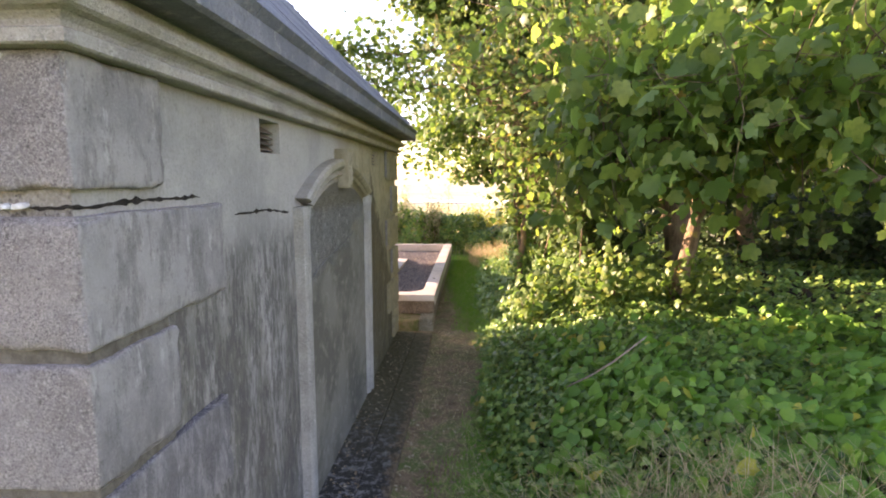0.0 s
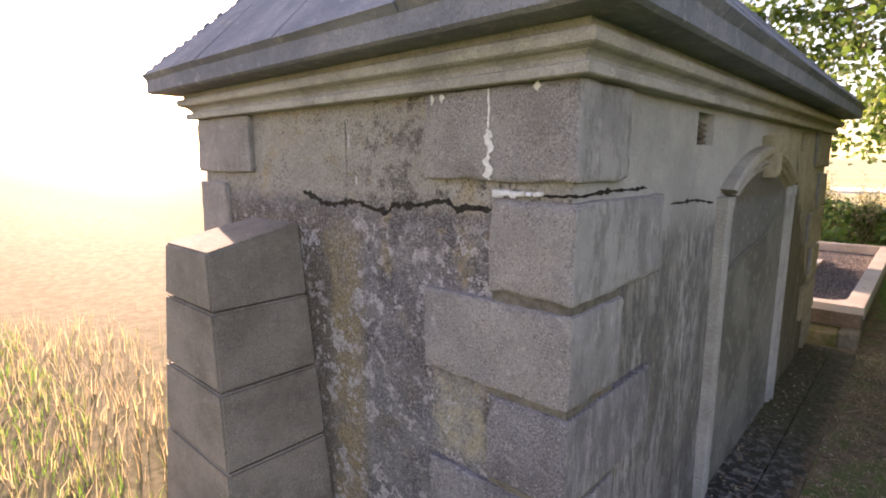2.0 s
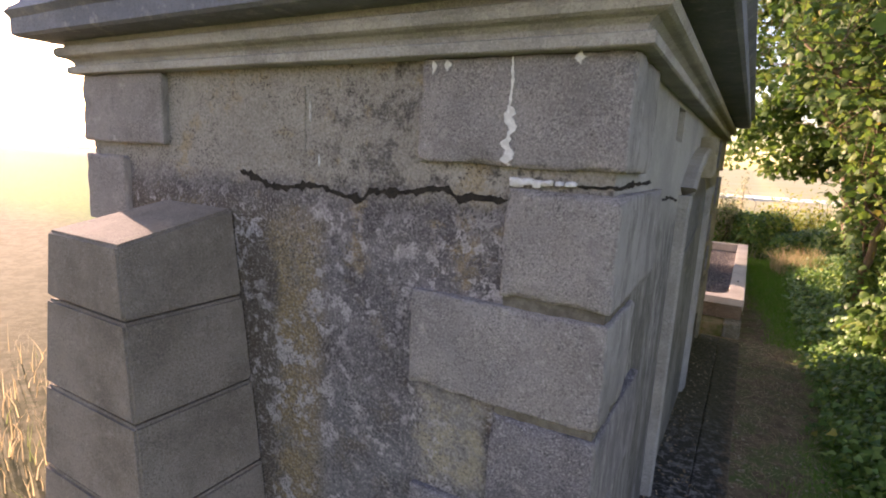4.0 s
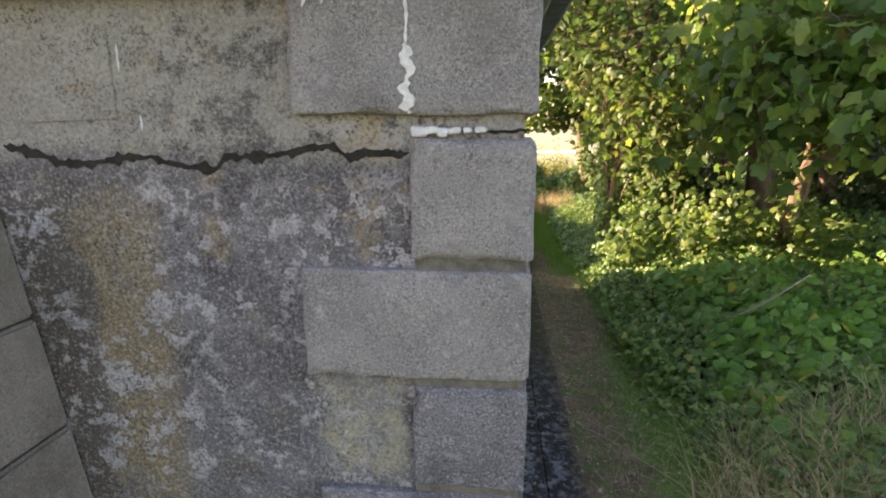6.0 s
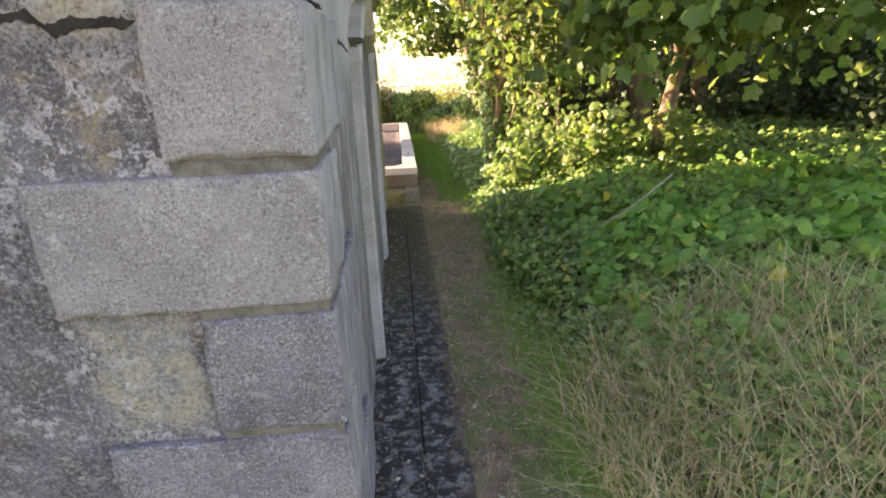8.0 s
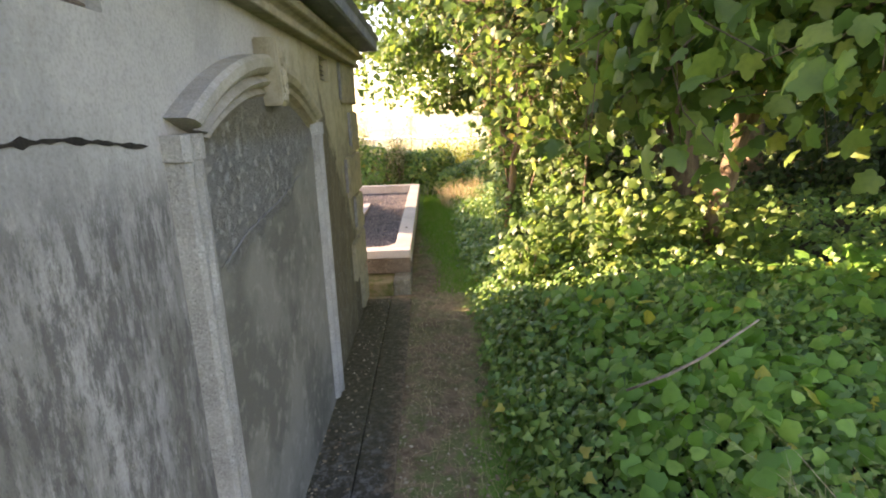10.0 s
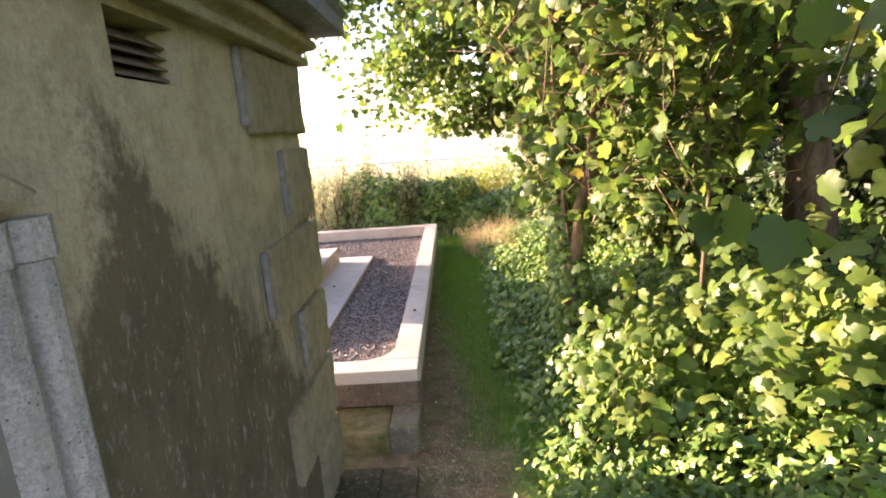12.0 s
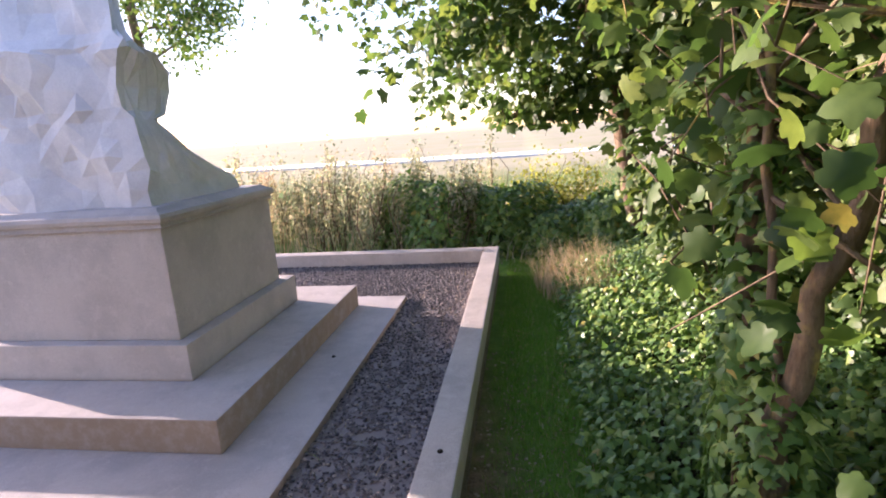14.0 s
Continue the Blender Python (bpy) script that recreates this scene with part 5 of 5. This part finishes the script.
# thickets in M_SHADE, painted dark for the hollow under the trees
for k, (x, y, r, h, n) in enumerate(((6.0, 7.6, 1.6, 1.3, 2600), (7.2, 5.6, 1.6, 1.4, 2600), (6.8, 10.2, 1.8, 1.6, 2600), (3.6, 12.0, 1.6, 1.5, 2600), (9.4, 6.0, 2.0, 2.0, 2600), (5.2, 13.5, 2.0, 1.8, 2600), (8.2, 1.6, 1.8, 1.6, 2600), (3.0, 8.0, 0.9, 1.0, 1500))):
    thicket("bramble_thicket", "dense undergrowth with shade-darkened leaves beneath the trees", (x, y), (r, r, h), n, SMALL, 0.12, M_SHADE, 70 + k, 1.0, stems=24)
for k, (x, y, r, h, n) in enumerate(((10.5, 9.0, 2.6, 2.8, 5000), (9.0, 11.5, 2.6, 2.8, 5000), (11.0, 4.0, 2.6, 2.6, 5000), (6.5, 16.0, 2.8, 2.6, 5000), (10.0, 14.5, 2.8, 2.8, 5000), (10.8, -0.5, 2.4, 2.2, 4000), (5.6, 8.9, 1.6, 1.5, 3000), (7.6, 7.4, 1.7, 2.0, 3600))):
    thicket("bramble_thicket", "dense undergrowth with shade-darkened leaves closing the wood", (x, y), (r, r, h), n, SMALL, 0.17, M_SHADE, 170 + k, 1.0, stems=30)
thicket("yellow_bush", "low yellow-green bush in the sun", (1.3, 12.9), (1.1, 0.7, 1.25), 4200, SMALL, 0.07, M_YELLOW, 90, 0.8, group="", stems=30)


def carpet(name, label, n, region, shape, size, material, seed, keep, lift=(0.02, 0.16), category="ivy"):
    rng = np.random.default_rng(seed)
    x, y = rng.uniform(region[0], region[1], n), rng.uniform(region[2], region[3], n)
    k = keep(x, y, rng)
    x, y = x[k], y[k]
    e = 0.05
    gx = (ground_z(x + e, y) - ground_z(x - e, y)) / (2 * e)
    gy = (ground_z(x, y + e) - ground_z(x, y - e)) / (2 * e)
    clump = 0.5 + 0.5 * waves(x * 2.3 + 4, y * 2.3)
    z = ground_z(x, y) + rng.uniform(lift[0], lift[1], len(x)) * (0.5 + clump)
    nor = np.stack([-gx, -gy, np.ones(len(x))], 1) + rng.normal(scale=0.55, size=(len(x), 3)) + np.array([-0.55, -0.15, -0.1])
    me = leaves(name, shape, np.stack([x, y, z], 1), nor, rng.uniform(0.6, 1.25, len(x)) * size, material, rng, 0.5)
    return tagged(new(name, me), label, category, kind="stuff")


def bank_edge(x, y, rng):
    return x + 0.10 * waves(x * 2, y * 2) > 0.98 + rng.normal(scale=0.06, size=len(x)) + 0.25 * smoothstep(2.2, 0.6, y)


def bank_growth(x, y, rng):
    return bank_edge(x, y, rng) & (y + 0.5 * waves(x * 1.3, y) + rng.normal(scale=0.25, size=len(x)) > -1.6)


carpet("ivy", "glossy dark green ivy covering the bank", 78000, (0.85, 3.4, -2.4, 10.9), IVY, 0.05, M_IVY, 101, bank_growth, (0.0, 0.2))
carpet("ivy", "glossy dark green ivy covering the bank farther off", 22000, (3.4, 9.8, -2.6, 12.0), IVY, 0.085, M_IVY, 102,
       lambda x, y, r: (y + 0.5 * waves(x, y) + r.normal(scale=0.25, size=len(x)) > -1.6) & (x + 0.6 * waves(x, y) < 9.2))
carpet("ivy", "trailing ivy at the edge of the path", 2600, (0.82, 1.15, 1.2, 10.5), IVY, 0.042, M_IVY, 107, lambda x, y, r: x + 0.16 * waves(x * 3, y * 2.6) + r.normal(scale=0.05, size=len(x)) > 0.96, (0.01, 0.08))
carpet("bindweed", "bright green heart-leaved weeds on the bank", 12000, (1.15, 4.6, -0.8, 3.9), HEART, 0.085, M_WEED, 103,
       lambda x, y, r: (waves(x, y) + r.normal(scale=0.3, size=len(x)) > -0.15) & (x + 0.3 * waves(x * 2, y) > 1.3 + 0.9 * smoothstep(1.3, 0.4, y)) & (x + 0.4 * waves(x, y) < 4.3), (0.08, 0.24), "weeds")


def mound(name, label, centre, radius, n, seed, size=0.06, material=None):
    """Ivy heaped over a hummock."""
    rng = np.random.default_rng(seed)
    d = rng.normal(size=(n, 3))
    d[:, 2] = np.abs(d[:, 2])
    d /= np.linalg.norm(d, axis=1, keepdims=True)
    bump = 1 + 0.18 * np.sin(5 * d[:, 0] + seed) * np.cos(4 * d[:, 1]) + rng.normal(scale=0.05, size=n)
    p = d * np.array(radius) * bump[:, None]
    base = np.array([centre[0], centre[1], gz(*centre)])
    me = leaves(name, IVY, p, d + rng.normal(scale=0.4, size=(n, 3)), rng.uniform(0.6, 1.2, n) * size, material or M_IVY, rng, 0.7)
    ob = tagged(new(name, me), label, "ivy", kind="stuff")
    ob.location = base
    return ob


for k, (x, y, rx, ry, h) in enumerate(((-0.55, 11.45, 0.85, 0.6, 0.98), (0.35, 11.7, 0.9, 0.7, 0.84), (1.25, 11.6, 0.9, 0.7, 0.50), (2.1, 11.3, 0.8, 0.8, 0.6))):
    mound("ivy_mound", "ivy heaped over a low hedge behind the plot", (x, y), (rx, ry, h), 4200, 111 + k, 0.075)
mound("ivy_mound", "ivy climbing the foot of the stems", (1.46, 6.14), (0.15, 0.17, 2.1), 1900, 116, 0.06)
mound("ivy_mound", "ivy climbing the foot of the stems", (1.45, 5.95), (0.13, 0.13, 0.75), 500, 117, 0.055)


def grass(name, label, n, region, h, lean, width, material, seed, keep, category="grass", wild=0.28):
    rng = np.random.default_rng(seed)
    x, y = rng.uniform(region[0], region[1], n), rng.uniform(region[2], region[3], n)
    k = keep(x, y, rng)
    x, y = x[k], y[k]
    roots = np.stack([x, y, ground_z(x, y) - 0.01], 1)
    me = blades(name, roots, rng.uniform(h[0], h[1], len(x)), np.array(lean), width, material, rng, wild)
    return tagged(new(name, me), label, category, kind="stuff")


grass("grass", "bright green grass strip beside the plot", 26000, (0.45, 1.05, 4.9, 10.8), (0.02, 0.06), (0, 0, 0), 0.006, M_GRASS, 128,
      lambda x, y, r: r.random(len(x)) < smoothstep(0.52, 0.70, x + 0.06 * (y - 6) + 0.08 * waves(x * 4, y * 3)))
grass("grass", "short green grass edging the path", 30000, (0.42, 1.25, -0.8, 10.5), (0.02, 0.07), (0, 0, 0), 0.005, M_GRASS, 121,
      lambda x, y, r: r.random(len(x)) < smoothstep(0.55, 0.85, x + 0.28 * waves(x * 3, y * 3) + 0.3 * smoothstep(5.2, 7.5, y) - 0.25 * smoothstep(2.0, 3.0, y) * smoothstep(6, 5, y)))
grass("dry_grass", "long pale dry grass bent over beside the path", 6500, (0.85, 2.7, -0.9, 1.5), (0.2, 0.52), (-0.3, -0.1, 0), 0.0062, M_STRAW, 122,
      lambda x, y, r: ((x - 1.75) / 0.95) ** 2 + ((y - 0.45) / 1.0) ** 2 < 1 + r.normal(scale=0.2, size=len(x)), wild=0.6)
grass("green_grass", "green grass mixed into the dry tangle", 5000, (0.7, 2.7, -0.9, 1.7), (0.08, 0.38), (-0.2, -0.1, 0), 0.005, M_GRASS, 129,
      lambda x, y, r: (x + 0.2 * waves(x * 3, y * 3) > 0.85) & (((x - 1.7) / 1.0) ** 2 + ((y - 0.4) / 1.25) ** 2 < 1 + r.normal(scale=0.25, size=len(x))), wild=0.5)
grass("straw", "loose straw lying on the path", 3200, (0.40, 0.95, -0.5, 5.0), (0.03, 0.09), (0, 0, 0), 0.003, M_STRAW, 130, lambda x, y, r: x > 0, wild=1.6)
grass("rough_grass", "rough dry and green grass before the tomb", 7000, (-8, -1.2, -4.5, 0.6), (0.06, 0.28), (0, 0, 0), 0.007, M_STRAW, 126, lambda x, y, r: ~((x > -2.5) & (y > -0.05)) & ~((x > -1.95) & (y > -0.6)) & (((x + 3.8) / 3.6) ** 2 + ((y + 1.8) / 2.3) ** 2 < 1 + r.normal(scale=0.2, size=len(x))))
grass("rough_grass", "rough green grass before the tomb", 12000, (-8, 1.2, -4.5, -0.45), (0.03, 0.14), (0, 0, 0), 0.007, M_GRASS, 127, lambda x, y, r: ((x + 2.8) / 4.2) ** 2 + ((y + 1.6) / 2.3) ** 2 < 1 + r.normal(scale=0.2, size=len(x)))
grass("dry_grass", "tuft of pale dry grass at the end of the path", 1500, (0.75, 1.6, 8.6, 10.4), (0.2, 0.5), (-0.2, -0.2, 0), 0.007, M_STRAW, 123, lambda x, y, r: ((x - 1.15) / 0.4) ** 2 + ((y - 9.6) / 0.7) ** 2 < 1)
grass("tall_grass", "tall seeding grass and weeds behind the plot", 3200, (-4.6, 3.0, 11.0, 16), (0.35, 1.25), (0.10, 0, 0), 0.012, M_STRAW, 124, lambda x, y, r: (waves(x * 1.3, y * 1.7) + r.normal(scale=0.25, size=len(x)) > 0.12) & ((x < 0.4) | (y > 13)))
grass("tall_grass", "tall green weeds behind the plot", 6500, (-5.5, 3.0, 10.6, 18), (0.12, 0.5), (0.05, 0, 0), 0.014, M_SAGE, 125, lambda x, y, r: x < 2.5)
for k in range(80):
    x, y = random.uniform(-4.2, 0.3), random.uniform(10.9, 13.5)
    thicket("weed_plant", "upright flowering weed among the tall grass", (x, y), (0.13, 0.13, random.uniform(0.8, 1.75)), 340, SMALL, 0.06, M_SAGE if k % 5 else M_STRAW, 300 + k, 4.0, "weed", "weeds behind the plot", 3)

# a bleached twig lying on the ivy
bm = bmesh.new()
tube(bm, [(1.45, 2.30, 0.38), (1.58, 2.2, 0.50), (1.70, 2.13, 0.62), (1.87, 2.07, 0.80)], [0.006, 0.007, 0.006, 0.004], 6)
tagged(part("twig", bm, M_TWIG, smooth=True), "bleached dry twig lying on the ivy", "twig")


def litter():
    """Dead leaves and bits of bark on the path and the ledges."""
    rng = np.random.default_rng(131)
    x = np.concatenate([rng.uniform(0.38, 0.95, 3200), rng.uniform(-0.02, 0.37, 900)])
    y = np.concatenate([rng.uniform(-0.6, 8.0, 3200), rng.uniform(0.2, 4.7, 900)])
    z = np.where(x < 0.19, 0.004, np.where(x < 0.375, -0.008, ground_z(x, y) + 0.006))
    n = len(x)
    nor = rng.normal(scale=0.25, size=(n, 3)) + np.array([0, 0, 1.0])
    me = leaves("leaf_litter", SMALL, np.stack([x, y, z], 1), nor, rng.uniform(0.008, 0.032, n), M_LITTER, rng)
    tagged(new("leaf_litter", me), "dead leaves and crumbs scattered on the path", "litter", kind="stuff")


litter()

# bits on the gravel and on the stones
rng = np.random.default_rng(141)
px, py = rng.uniform(-0.35, 0.18, 60), rng.uniform(5.5, 9.6, 60)
roots = np.stack([px, py, np.full(60, 0.205)], 1)
me = blades("straw", roots, rng.uniform(0.02, 0.10, 60), np.array([0.0, 0.0, 0.0]), 0.004, M_STRAW, rng, 2.5)
tagged(new("straw", me), "dry stalks lying on the gravel", "straw", kind="stuff")
for x, y, z in ((0.284, 6.204, KZ), (-0.609, 7.375, 0.235)):
    bm = bmesh.new()
    bmesh.ops.create_icosphere(bm, subdivisions=2, radius=0.011)
    for v in bm.verts:
        v.co = Vector((v.co.x * 1.2 + x, v.co.y + y, max(v.co.z * 0.8, -0.004) + z + 0.004))
    tagged(part("pebble", bm, M_CRACK, smooth=True), "small dark pebble lying on pale stone", "pebble", group="pebbles on the grave")
